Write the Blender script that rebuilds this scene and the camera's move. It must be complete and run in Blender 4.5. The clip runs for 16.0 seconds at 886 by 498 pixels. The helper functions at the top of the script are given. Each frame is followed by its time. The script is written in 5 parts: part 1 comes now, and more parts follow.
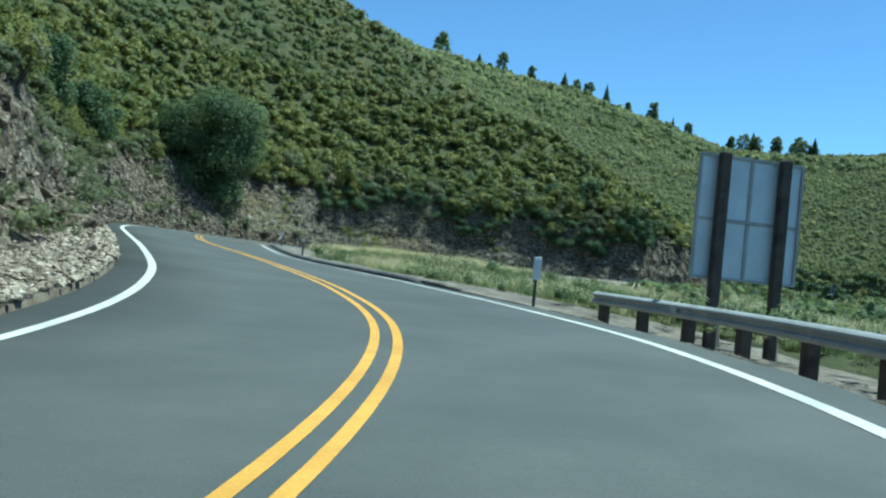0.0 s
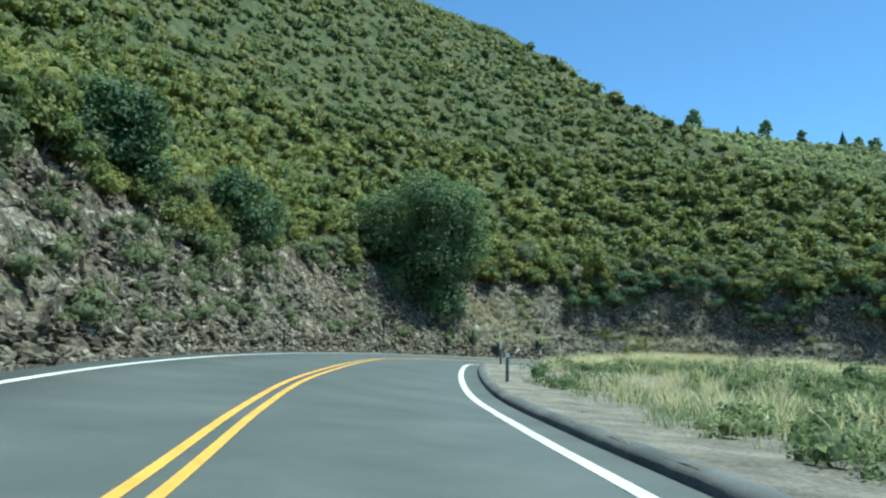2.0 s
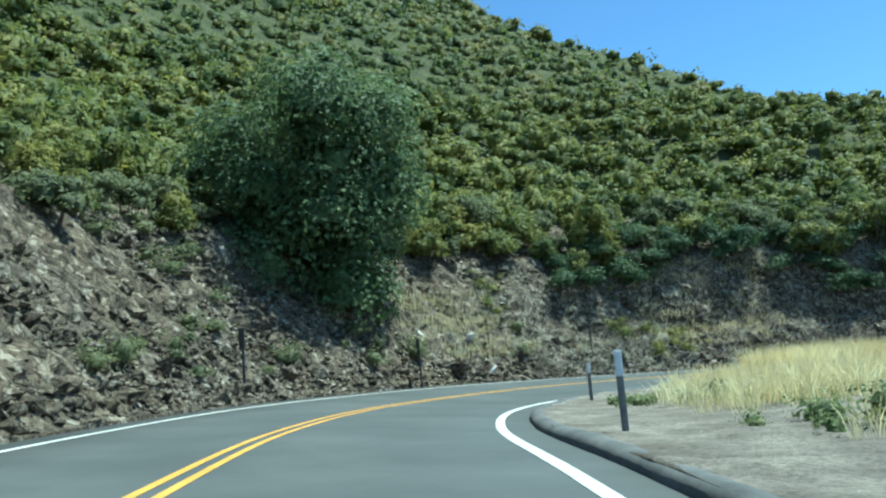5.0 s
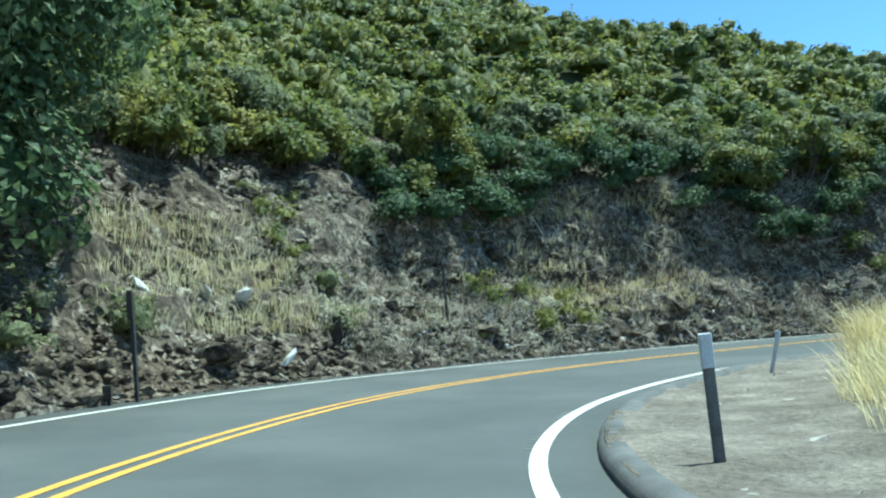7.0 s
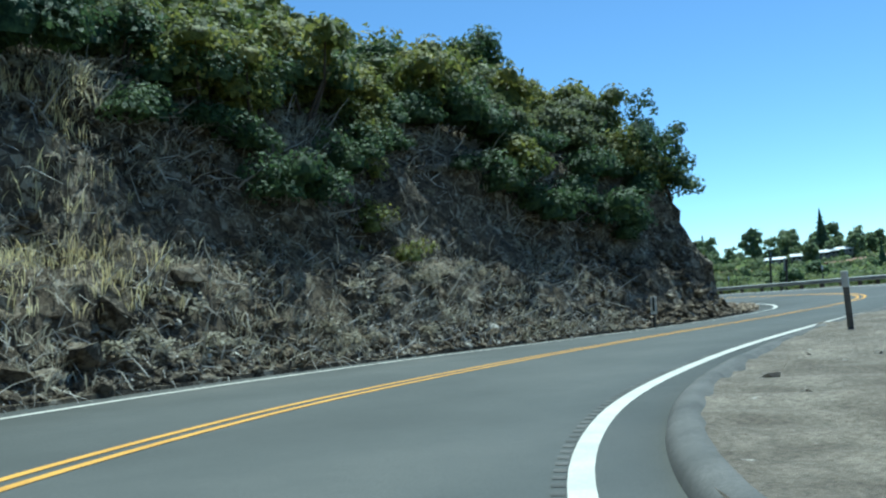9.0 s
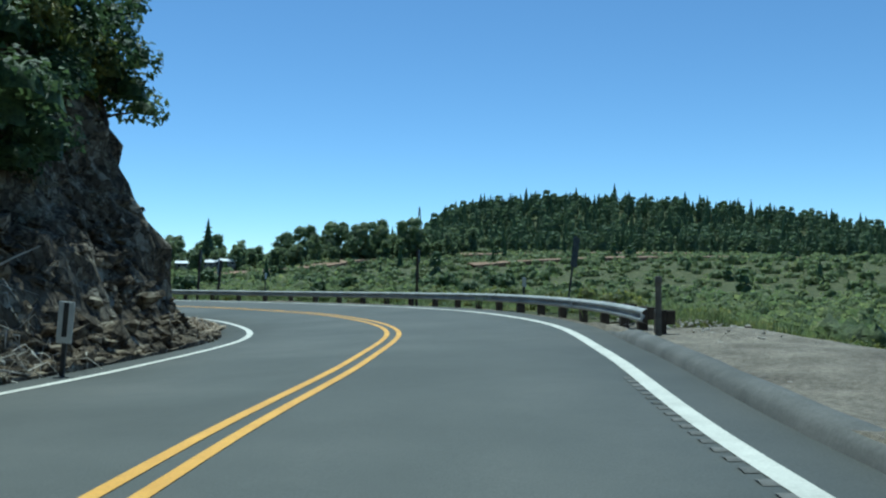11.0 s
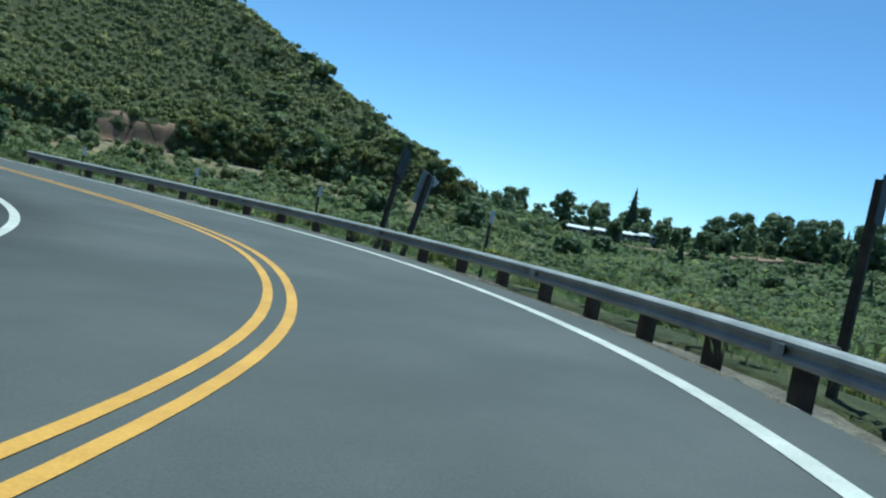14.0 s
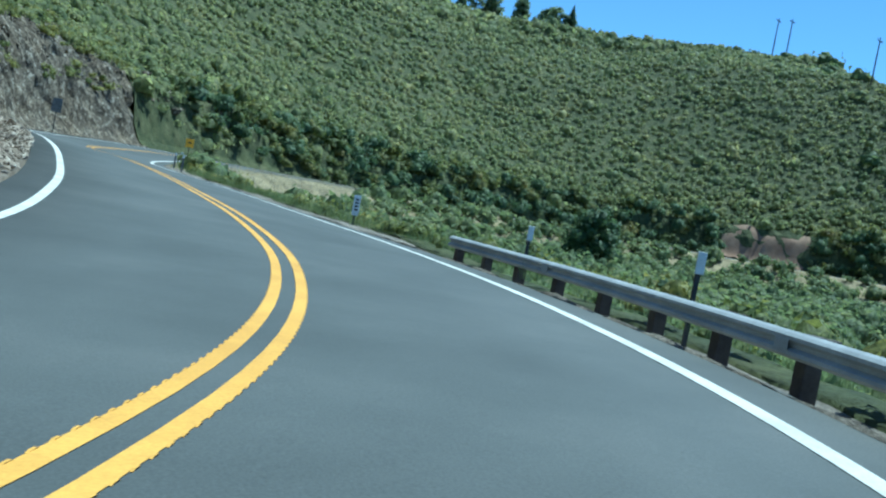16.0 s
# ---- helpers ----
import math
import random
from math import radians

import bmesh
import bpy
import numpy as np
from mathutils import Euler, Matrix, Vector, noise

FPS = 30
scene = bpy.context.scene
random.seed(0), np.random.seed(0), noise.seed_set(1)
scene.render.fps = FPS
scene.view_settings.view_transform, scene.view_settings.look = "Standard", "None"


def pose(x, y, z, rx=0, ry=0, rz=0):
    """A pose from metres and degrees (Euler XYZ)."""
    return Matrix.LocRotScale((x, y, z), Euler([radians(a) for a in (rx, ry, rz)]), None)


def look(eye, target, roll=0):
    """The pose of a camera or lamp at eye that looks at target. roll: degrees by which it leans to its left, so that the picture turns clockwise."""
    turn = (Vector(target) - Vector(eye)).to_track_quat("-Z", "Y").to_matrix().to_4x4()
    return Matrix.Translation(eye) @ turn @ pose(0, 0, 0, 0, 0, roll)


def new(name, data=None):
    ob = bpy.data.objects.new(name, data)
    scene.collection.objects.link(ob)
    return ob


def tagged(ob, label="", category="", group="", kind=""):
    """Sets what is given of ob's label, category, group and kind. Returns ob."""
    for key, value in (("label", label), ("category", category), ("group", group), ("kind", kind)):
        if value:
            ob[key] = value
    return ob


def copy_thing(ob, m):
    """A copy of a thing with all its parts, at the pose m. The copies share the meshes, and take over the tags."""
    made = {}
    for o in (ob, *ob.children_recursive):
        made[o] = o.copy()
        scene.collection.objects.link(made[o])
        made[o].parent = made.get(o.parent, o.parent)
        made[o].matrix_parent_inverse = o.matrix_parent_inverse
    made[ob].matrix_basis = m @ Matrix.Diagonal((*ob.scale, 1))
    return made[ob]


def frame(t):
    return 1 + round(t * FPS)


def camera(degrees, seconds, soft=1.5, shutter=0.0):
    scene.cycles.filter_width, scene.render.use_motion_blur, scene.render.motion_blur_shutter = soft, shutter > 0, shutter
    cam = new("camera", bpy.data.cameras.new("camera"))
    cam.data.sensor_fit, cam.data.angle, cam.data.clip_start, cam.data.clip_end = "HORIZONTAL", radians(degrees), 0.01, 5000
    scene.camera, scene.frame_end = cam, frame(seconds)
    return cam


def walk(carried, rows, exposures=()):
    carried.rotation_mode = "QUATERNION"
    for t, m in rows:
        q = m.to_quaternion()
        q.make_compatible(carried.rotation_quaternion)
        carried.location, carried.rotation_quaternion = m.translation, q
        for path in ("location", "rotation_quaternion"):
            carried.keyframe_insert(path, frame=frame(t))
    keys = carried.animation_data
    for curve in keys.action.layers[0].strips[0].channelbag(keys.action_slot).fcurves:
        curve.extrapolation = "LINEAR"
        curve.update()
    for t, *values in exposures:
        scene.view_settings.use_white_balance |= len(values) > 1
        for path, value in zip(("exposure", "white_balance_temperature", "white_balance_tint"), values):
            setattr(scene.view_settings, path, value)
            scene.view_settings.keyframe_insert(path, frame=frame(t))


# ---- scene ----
cam = camera(54.35, 16.0, soft=2.2)
# seconds, eye x y z, yaw to the left from +y, pitch up, roll
ROWS = [
    (0.0, 9.008, 47.492, 1.700, 9.913, 1.226, 5.686),
    (0.5, 8.860, 51.868, 1.801, 16.517, 5.733, 3.428),
    (1.0, 7.992, 56.910, 1.943, 22.825, 8.656, 2.310),
    (1.5, 6.472, 62.030, 2.099, 26.845, 8.624, 1.531),
    (2.0, 4.434, 66.609, 2.233, 27.666, 7.304, 1.004),
    (2.5, 2.025, 70.896, 2.386, 28.176, 5.639, -0.102),
    (3.0, -0.460, 75.055, 2.479, 26.466, 4.586, -1.658),
    (3.2, -1.456, 76.735, 2.525, 26.210, 4.356, -2.023),
    (3.7, -3.979, 81.035, 2.659, 24.813, 4.342, -3.124),
    (4.2, -6.605, 85.472, 2.815, 23.370, 5.924, -3.851),
    (4.8, -9.603, 90.893, 2.997, 21.110, 7.911, -4.464),
    (5.3, -11.732, 95.358, 3.105, 18.404, 8.022, -5.061),
    (5.5, -12.537, 97.055, 3.134, 17.802, 7.479, -4.819),
    (6.0, -14.378, 101.476, 3.203, 14.010, 6.272, -5.345),
    (6.5, -15.958, 106.172, 3.172, 9.060, 5.900, -6.333),
    (7.0, -17.133, 110.577, 3.156, 3.856, 5.660, -5.484),
    (7.3, -17.545, 113.275, 3.151, -0.763, 5.416, -5.325),
    (7.5, -17.706, 115.049, 3.134, -6.064, 5.618, -4.641),
    (8.0, -17.714, 119.231, 3.007, -18.664, 4.698, -5.739),
    (8.5, -16.953, 123.574, 2.924, -31.055, 3.833, -6.527),
    (9.0, -15.392, 127.819, 2.972, -37.951, 3.602, -5.155),
    (9.5, -13.492, 131.253, 2.982, -48.026, 3.296, -4.205),
    (10.0, -10.588, 134.364, 2.975, -60.322, 3.083, -3.242),
    (10.2, -9.278, 135.476, 2.985, -65.033, 2.940, -2.404),
    (10.7, -5.689, 137.561, 2.943, -74.290, 2.509, -0.931),
    (11.2, -1.579, 138.637, 2.857, -78.727, 1.909, 1.419),
    (11.8, 3.721, 139.292, 2.752, -78.485, 1.013, 4.505),
    (12.3, 8.053, 139.996, 2.796, -74.352, 0.206, 6.649),
    (12.5, 9.605, 140.402, 2.908, -71.772, -0.351, 6.272),
    (13.0, 13.448, 141.131, 2.926, -66.300, -1.302, 8.249),
    (13.5, 17.514, 142.364, 2.887, -58.254, -1.947, 10.072),
    (14.0, 21.861, 144.533, 2.884, -49.405, -2.082, 10.899),
    (14.5, 25.700, 147.163, 2.857, -40.045, -2.527, 11.429),
    (15.0, 28.950, 150.599, 2.850, -28.720, -2.346, 11.908),
    (15.3, 30.545, 152.920, 2.828, -20.796, -2.119, 12.748),
    (15.5, 31.457, 154.555, 2.805, -18.281, -2.341, 11.572),
    (16.0, 33.279, 158.811, 2.769, -7.552, -2.100, 10.713),
]


def aim(x, y, z, yaw, pitch, roll):
    """The camera's pose from an eye and its yaw, pitch and roll in degrees."""
    a, p = radians(yaw), radians(pitch)
    ahead = Vector((-math.sin(a) * math.cos(p), math.cos(a) * math.cos(p), math.sin(p)))
    return look((x, y, z), Vector((x, y, z)) + ahead, roll)


EXPOSURES = [(0.0, 0.42, 5150.0, -17.0), (1.5, 0.72, 5300.0, -17.0), (2.5, 0.62, 5220.0, -17.5), (3.2, 0.65, 5200.0, -18.0), (5.3, 0.8, 5150.0, -18.0), (7.5, 0.9, 5150.0, -15.0), (8.5, 0.5, 5150.0, -13.0), (9.0, 0.35, 5200.0, -13.0), (10.2, 0.0, 5250.0, -13.0), (12.3, -0.05, 5200.0, -13.0), (13.5, 0.0, 5150.0, -13.0), (14.5, 0.0, 5050.0, -13.0), (15.3, 0.25, 4900.0, -13.0), (16.0, 0.48, 4700.0, -14.0)]
walk(cam, [(row[0], aim(*row[1:])) for row in ROWS], EXPOSURES)

# ---- sky and sun ----
SUN_AZIMUTH, SUN_HEIGHT = radians(62.0), radians(68.0)
world = bpy.data.worlds.new("sky")
scene.world = world
world.use_nodes = True
wn = world.node_tree.nodes
sky = wn.new("ShaderNodeTexSky")
sky.sky_type = "NISHITA"
sky.sun_disc = False
sky.sun_elevation, sky.sun_rotation = SUN_HEIGHT, SUN_AZIMUTH
sky.altitude = 3000
sky.air_density, sky.dust_density, sky.ozone_density = 1.0, 0.1, 3.5
wn["Background"].inputs["Strength"].default_value = 0.13
world.node_tree.links.new(sky.outputs["Color"], wn["Background"].inputs["Color"])
sun = new("sun", bpy.data.lights.new("sun", "SUN"))
sun.data.energy, sun.data.angle, sun.data.color = 5.0, radians(0.55), (1.0, 0.95, 0.86)
sun_way = Vector((math.sin(SUN_AZIMUTH) * math.cos(SUN_HEIGHT), math.cos(SUN_AZIMUTH) * math.cos(SUN_HEIGHT), math.sin(SUN_HEIGHT)))
sun.matrix_world = look(sun_way * 300, (0, 0, 0))


# ---- materials ----
def material(name):
    m = bpy.data.materials.new(name)
    m.use_nodes = True
    return m, m.node_tree.nodes, m.node_tree.links, m.node_tree.nodes["Principled BSDF"]


def ramp(nodes, stops):
    r = nodes.new("ShaderNodeValToRGB")
    while len(r.color_ramp.elements) < len(stops):
        r.color_ramp.elements.new(0.5)
    for e, (at, colour) in zip(r.color_ramp.elements, stops):
        e.position, e.color = at, (*colour, 1)
    return r


def noise_node(nodes, links, scale, detail=6.0, rough=0.6, vector=None):
    n = nodes.new("ShaderNodeTexNoise")
    n.inputs["Scale"].default_value, n.inputs["Detail"].default_value, n.inputs["Roughness"].default_value = scale, detail, rough
    if vector is not None:
        links.new(vector, n.inputs["Vector"])
    return n


def blended(nodes, links, fac, a, b, mode="MIX"):
    """A colour mix; fac, a and b are sockets or values."""
    mix = nodes.new("ShaderNodeMix")
    mix.data_type, mix.blend_type = "RGBA", mode
    for socket, value in ((mix.inputs[0], fac), (mix.inputs[6], a), (mix.inputs[7], b)):
        if isinstance(value, bpy.types.NodeSocket):
            links.new(value, socket)
        elif isinstance(value, (int, float)):
            socket.default_value = value
        else:
            socket.default_value = (*value, 1)
    return mix.outputs[2]


def bumped(nodes, links, bsdf, height, strength, distance):
    b = nodes.new("ShaderNodeBump")
    b.inputs["Strength"].default_value, b.inputs["Distance"].default_value = strength, distance
    links.new(height, b.inputs["Height"])
    links.new(b.outputs["Normal"], bsdf.inputs["Normal"])


def surface(name, stops, scale, fine_scale, rough=0.9, metal=0.0, bump=0.3, depth=0.02, fine_amount=0.4, contrast=(0.35, 0.65), spec=0.3):
    """A matte surface of two scales of variation in world-size units."""
    m, nodes, links, bsdf = material(name)
    where = nodes.new("ShaderNodeTexCoord").outputs["Object"]
    wide, fine = noise_node(nodes, links, scale, 5, 0.6, where), noise_node(nodes, links, fine_scale, 6, 0.7, where)
    lo, hi = contrast
    spaced = [(lo + (hi - lo) * n / max(len(stops) - 1, 1), c) for n, c in enumerate(stops)]
    r1 = ramp(nodes, spaced)
    links.new(wide.outputs["Fac"], r1.inputs["Fac"])
    r2 = ramp(nodes, [(0.3, (0.45, 0.45, 0.45)), (0.7, (1.35, 1.35, 1.35))])
    links.new(fine.outputs["Fac"], r2.inputs["Fac"])
    links.new(blended(nodes, links, fine_amount, r1.outputs["Color"], r2.outputs["Color"], "MULTIPLY"), bsdf.inputs["Base Color"])
    bsdf.inputs["Roughness"].default_value, bsdf.inputs["Metallic"].default_value = rough, metal
    bsdf.inputs["Specular IOR Level"].default_value = spec
    bumped(nodes, links, bsdf, fine.outputs["Fac"], bump, depth)
    return m


def leafy(name, stops, through_light=0.4, clump=0.55, grain=0.0):
    """Leaves: a colour that changes from leaf to leaf and from bush to bush, partly let through by the light. grain
    paints fine shade between leaves.
    """
    m, nodes, links, bsdf = material(name)
    pick = nodes.new("ShaderNodeNewGeometry").outputs["Random Per Island"]
    each = nodes.new("ShaderNodeObjectInfo").outputs["Random"]
    where = nodes.new("ShaderNodeNewGeometry").outputs["Position"]
    bush, patch = noise_node(nodes, links, clump, 2, 0.5, where), noise_node(nodes, links, 0.06, 3, 0.6, where)
    total = None
    for socket, weight, shift in ((pick, 0.3, 0.0), (bush.outputs["Fac"], 1.5, -0.65), (patch.outputs["Fac"], 0.6, -0.2), (each, 0.2, -0.1)):
        step = nodes.new("ShaderNodeMath")
        step.operation = "MULTIPLY_ADD"
        step.inputs[1].default_value, step.inputs[2].default_value = weight, shift
        links.new(socket, step.inputs[0])
        if total is not None:
            links.new(total, step.inputs[2])
            more = nodes.new("ShaderNodeMath")
            more.operation = "ADD"
            more.inputs[1].default_value = shift
            links.new(step.outputs[0], more.inputs[0])
            total = more.outputs[0]
        else:
            total = step.outputs[0]
    r = ramp(nodes, stops)
    links.new(total, r.inputs["Fac"])
    colour = r.outputs["Color"]
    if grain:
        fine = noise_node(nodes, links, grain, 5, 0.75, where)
        # Leaf shade put into the colour: dark gaps, warm pale flecks, weaker far off.
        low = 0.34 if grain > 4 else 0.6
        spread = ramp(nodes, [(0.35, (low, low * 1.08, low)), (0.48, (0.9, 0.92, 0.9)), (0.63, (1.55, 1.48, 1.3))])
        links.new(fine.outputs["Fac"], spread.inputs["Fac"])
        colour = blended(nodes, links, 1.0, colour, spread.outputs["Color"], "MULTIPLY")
        bumped(nodes, links, bsdf, fine.outputs["Fac"], 0.6, 0.5 / grain)
    links.new(colour, bsdf.inputs["Base Color"])
    bsdf.inputs["Roughness"].default_value = 0.55
    bsdf.inputs["Specular IOR Level"].default_value = 0.3
    lit = nodes.new("ShaderNodeBsdfTranslucent")
    links.new(colour, lit.inputs["Color"])
    mix = nodes.new("ShaderNodeMixShader")
    mix.inputs[0].default_value = through_light
    links.new(bsdf.outputs[0], mix.inputs[1])
    links.new(lit.outputs[0], mix.inputs[2])
    links.new(mix.outputs[0], nodes["Material Output"].inputs["Surface"])
    return m


def fractured(name, stops, rough_value=0.92):
    """Broken rock: angular plates with dark cracks between, grain and stains."""
    m, nodes, links, bsdf = material(name)
    where = nodes.new("ShaderNodeTexCoord").outputs["Object"]
    warp = noise_node(nodes, links, 1.3, 4, 0.6, where)
    bent = nodes.new("ShaderNodeVectorMath")
    bent.operation = "MULTIPLY_ADD"
    bent.inputs[1].default_value = (0.7, 0.7, 0.7)
    links.new(warp.outputs["Color"], bent.inputs[0])
    links.new(where, bent.inputs[2])
    plates = nodes.new("ShaderNodeTexVoronoi")
    plates.inputs["Scale"].default_value = 3.2
    links.new(bent.outputs[0], plates.inputs["Vector"])
    edges = nodes.new("ShaderNodeTexVoronoi")
    edges.feature = "DISTANCE_TO_EDGE"
    edges.inputs["Scale"].default_value = 3.2
    links.new(bent.outputs[0], edges.inputs["Vector"])
    small = nodes.new("ShaderNodeTexVoronoi")
    small.inputs["Scale"].default_value = 9.0
    links.new(bent.outputs[0], small.inputs["Vector"])
    tone = nodes.new("ShaderNodeSeparateColor")
    links.new(plates.outputs["Color"], tone.inputs[0])
    tone2 = nodes.new("ShaderNodeSeparateColor")
    links.new(small.outputs["Color"], tone2.inputs[0])
    mixed = nodes.new("ShaderNodeMix")
    mixed.inputs[0].default_value = 0.5
    links.new(tone.outputs[0], mixed.inputs[2])
    links.new(tone2.outputs[0], mixed.inputs[3])
    r = ramp(nodes, stops)
    links.new(mixed.outputs[0], r.inputs["Fac"])
    crack = ramp(nodes, [(0.0, (0.35, 0.33, 0.3)), (0.09, (1, 1, 1))])
    links.new(edges.outputs["Distance"], crack.inputs["Fac"])
    stain = noise_node(nodes, links, 0.35, 4, 0.6, where)
    brown = ramp(nodes, [(0.35, (1.0, 0.93, 0.84)), (0.65, (1.0, 1.0, 1.0))])
    links.new(stain.outputs["Fac"], brown.inputs["Fac"])
    c = blended(nodes, links, 0.9, r.outputs["Color"], crack.outputs["Color"], "MULTIPLY")
    links.new(blended(nodes, links, 1.0, c, brown.outputs["Color"], "MULTIPLY"), bsdf.inputs["Base Color"])
    bsdf.inputs["Roughness"].default_value = rough_value
    bsdf.inputs["Specular IOR Level"].default_value = 0.25
    grain = noise_node(nodes, links, 14, 6, 0.7, where)
    high = nodes.new("ShaderNodeMix")
    high.inputs[0].default_value = 0.45
    links.new(mixed.outputs[0], high.inputs[2])
    links.new(grain.outputs["Fac"], high.inputs[3])
    bumped(nodes, links, bsdf, high.outputs[0], 1.0, 0.16)
    return m


ASPHALT = surface("asphalt", [(0.074, 0.078, 0.072), (0.088, 0.092, 0.085), (0.106, 0.108, 0.099)], 0.35, 60, 0.85, bump=0.25, depth=0.006, fine_amount=0.5, spec=0.35)
YELLOW = surface("yellow paint", [(0.56, 0.29, 0.05), (0.68, 0.37, 0.065)], 1.5, 40, 0.7, fine_amount=0.3, depth=0.003)
WHITE_LINE = surface("white road paint", [(0.48, 0.465, 0.41), (0.64, 0.62, 0.55)], 1.5, 40, 0.7, fine_amount=0.3, depth=0.003)
GRAVEL = surface("roadside gravel", [(0.16, 0.135, 0.105), (0.22, 0.19, 0.15), (0.3, 0.26, 0.205)], 1.2, 14, 0.95, bump=1.0, depth=0.06, fine_amount=0.9)
SOIL = surface("hill soil and litter", [(0.05, 0.06, 0.024), (0.08, 0.088, 0.034), (0.115, 0.115, 0.05)], 0.6, 5, 0.95, bump=0.9, depth=0.15, fine_amount=0.9)
ROCK = fractured("broken brown rock", [(0.1, (0.05, 0.043, 0.033)), (0.45, (0.132, 0.107, 0.076)), (0.7, (0.218, 0.184, 0.133)), (0.9, (0.41, 0.37, 0.295))])
STEEL = surface("weathered galvanized steel", [(0.27, 0.275, 0.265), (0.4, 0.4, 0.385)], 1.5, 25, 0.62, 0.0, bump=0.1, depth=0.003, fine_amount=0.25)
WOOD_POST = surface("dark treated wood", [(0.05, 0.042, 0.036), (0.1, 0.085, 0.07)], 3, 40, 0.9, bump=0.4, depth=0.005)
KERB = surface("asphalt kerb", [(0.085, 0.085, 0.08), (0.155, 0.15, 0.14)], 1.0, 30, 0.9, bump=0.4, depth=0.01)
TRUNK = surface("bark", [(0.06, 0.045, 0.035), (0.13, 0.1, 0.08)], 4, 30, 0.95, bump=0.8, depth=0.02)
DEAD_WOOD = surface("bleached dead wood", [(0.42, 0.39, 0.34), (0.66, 0.62, 0.56)], 4, 40, 0.85)
PALE_ROCK = surface("pale quartz rock", [(0.5, 0.48, 0.43), (0.68, 0.66, 0.6)], 4, 25, 0.8, depth=0.02)
BOARD = surface("grey aluminium sign back", [(0.5, 0.53, 0.55), (0.6, 0.63, 0.65)], 1.2, 30, 0.5, 0.3, bump=0.05, depth=0.002, fine_amount=0.2)
PALE_BACK = surface("dull grey board", [(0.2, 0.205, 0.2), (0.3, 0.305, 0.295)], 3, 40, 0.7, fine_amount=0.3)
DARK_PANEL = surface("dark weathered panel", [(0.035, 0.036, 0.036), (0.07, 0.07, 0.068)], 3, 40, 0.6, fine_amount=0.3)
GREY_PLASTIC = surface("dull grey plastic", [(0.12, 0.12, 0.115), (0.2, 0.2, 0.19)], 5, 40, 0.6, fine_amount=0.3)
WHITE_PLASTIC = surface("white reflective plastic", [(0.58, 0.6, 0.6), (0.72, 0.73, 0.72)], 5, 40, 0.45, fine_amount=0.25)
ORANGE = surface("orange sign face", [(0.86, 0.42, 0.02), (0.95, 0.48, 0.03)], 2, 40, 0.5, fine_amount=0.2)
BLACK_PAINT = surface("black paint", [(0.02, 0.02, 0.02), (0.035, 0.035, 0.035)], 4, 40, 0.6)
LIGHT_ROOF = surface("white metal roof", [(0.7, 0.71, 0.72), (0.8, 0.8, 0.8)], 0.4, 8, 0.5)
HOUSE_WALL = surface("weathered house wall", [(0.2, 0.17, 0.14), (0.3, 0.26, 0.22)], 0.5, 8, 0.9)
PYLON = surface("grey lattice steel", [(0.16, 0.17, 0.18), (0.24, 0.25, 0.26)], 0.5, 8, 0.7, 0.2)
DRY_BANK = surface("dry tan grass bank", [(0.16, 0.13, 0.07), (0.24, 0.195, 0.105), (0.33, 0.27, 0.15)], 0.8, 9, 0.95, bump=0.9, depth=0.08, fine_amount=0.7)
EARTH = surface("red-brown bare earth", [(0.2, 0.12, 0.075), (0.3, 0.2, 0.13)], 0.5, 8, 0.95)
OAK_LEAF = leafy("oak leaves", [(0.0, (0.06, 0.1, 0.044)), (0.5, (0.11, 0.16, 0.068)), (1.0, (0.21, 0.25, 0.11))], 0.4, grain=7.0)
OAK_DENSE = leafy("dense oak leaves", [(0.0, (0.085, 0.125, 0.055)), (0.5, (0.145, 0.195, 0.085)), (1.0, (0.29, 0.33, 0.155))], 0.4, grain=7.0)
# Needle colour raised to hold the distance haze over far conifers.
PINE_LEAF = leafy("hazy far pine needles", [(0.0, (0.12, 0.165, 0.1)), (0.6, (0.18, 0.23, 0.13)), (1.0, (0.26, 0.3, 0.16))], 0.65, grain=1.2)
DRY_GRASS = leafy("dry golden grass", [(0.0, (0.6, 0.48, 0.24)), (0.5, (0.78, 0.7, 0.4)), (1.0, (0.88, 0.83, 0.58))], 0.5)
STRAW = leafy("pale straw litter", [(0.0, (0.28, 0.25, 0.18)), (0.5, (0.46, 0.43, 0.33)), (1.0, (0.66, 0.63, 0.52))], 0.45)
GREEN_GRASS = leafy("green weeds", [(0.0, (0.12, 0.17, 0.06)), (0.5, (0.22, 0.26, 0.1)), (1.0, (0.48, 0.46, 0.25))], 0.5, clump=1.6)
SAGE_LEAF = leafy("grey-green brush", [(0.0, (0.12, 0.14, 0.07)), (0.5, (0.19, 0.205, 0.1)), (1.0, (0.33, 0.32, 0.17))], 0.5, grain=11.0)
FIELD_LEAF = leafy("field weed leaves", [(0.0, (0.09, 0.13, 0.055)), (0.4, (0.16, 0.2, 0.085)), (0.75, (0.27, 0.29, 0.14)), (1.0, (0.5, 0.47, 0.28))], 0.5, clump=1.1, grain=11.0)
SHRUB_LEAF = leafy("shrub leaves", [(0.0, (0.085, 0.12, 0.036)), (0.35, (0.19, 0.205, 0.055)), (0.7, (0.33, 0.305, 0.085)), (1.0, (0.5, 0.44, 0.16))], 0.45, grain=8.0)
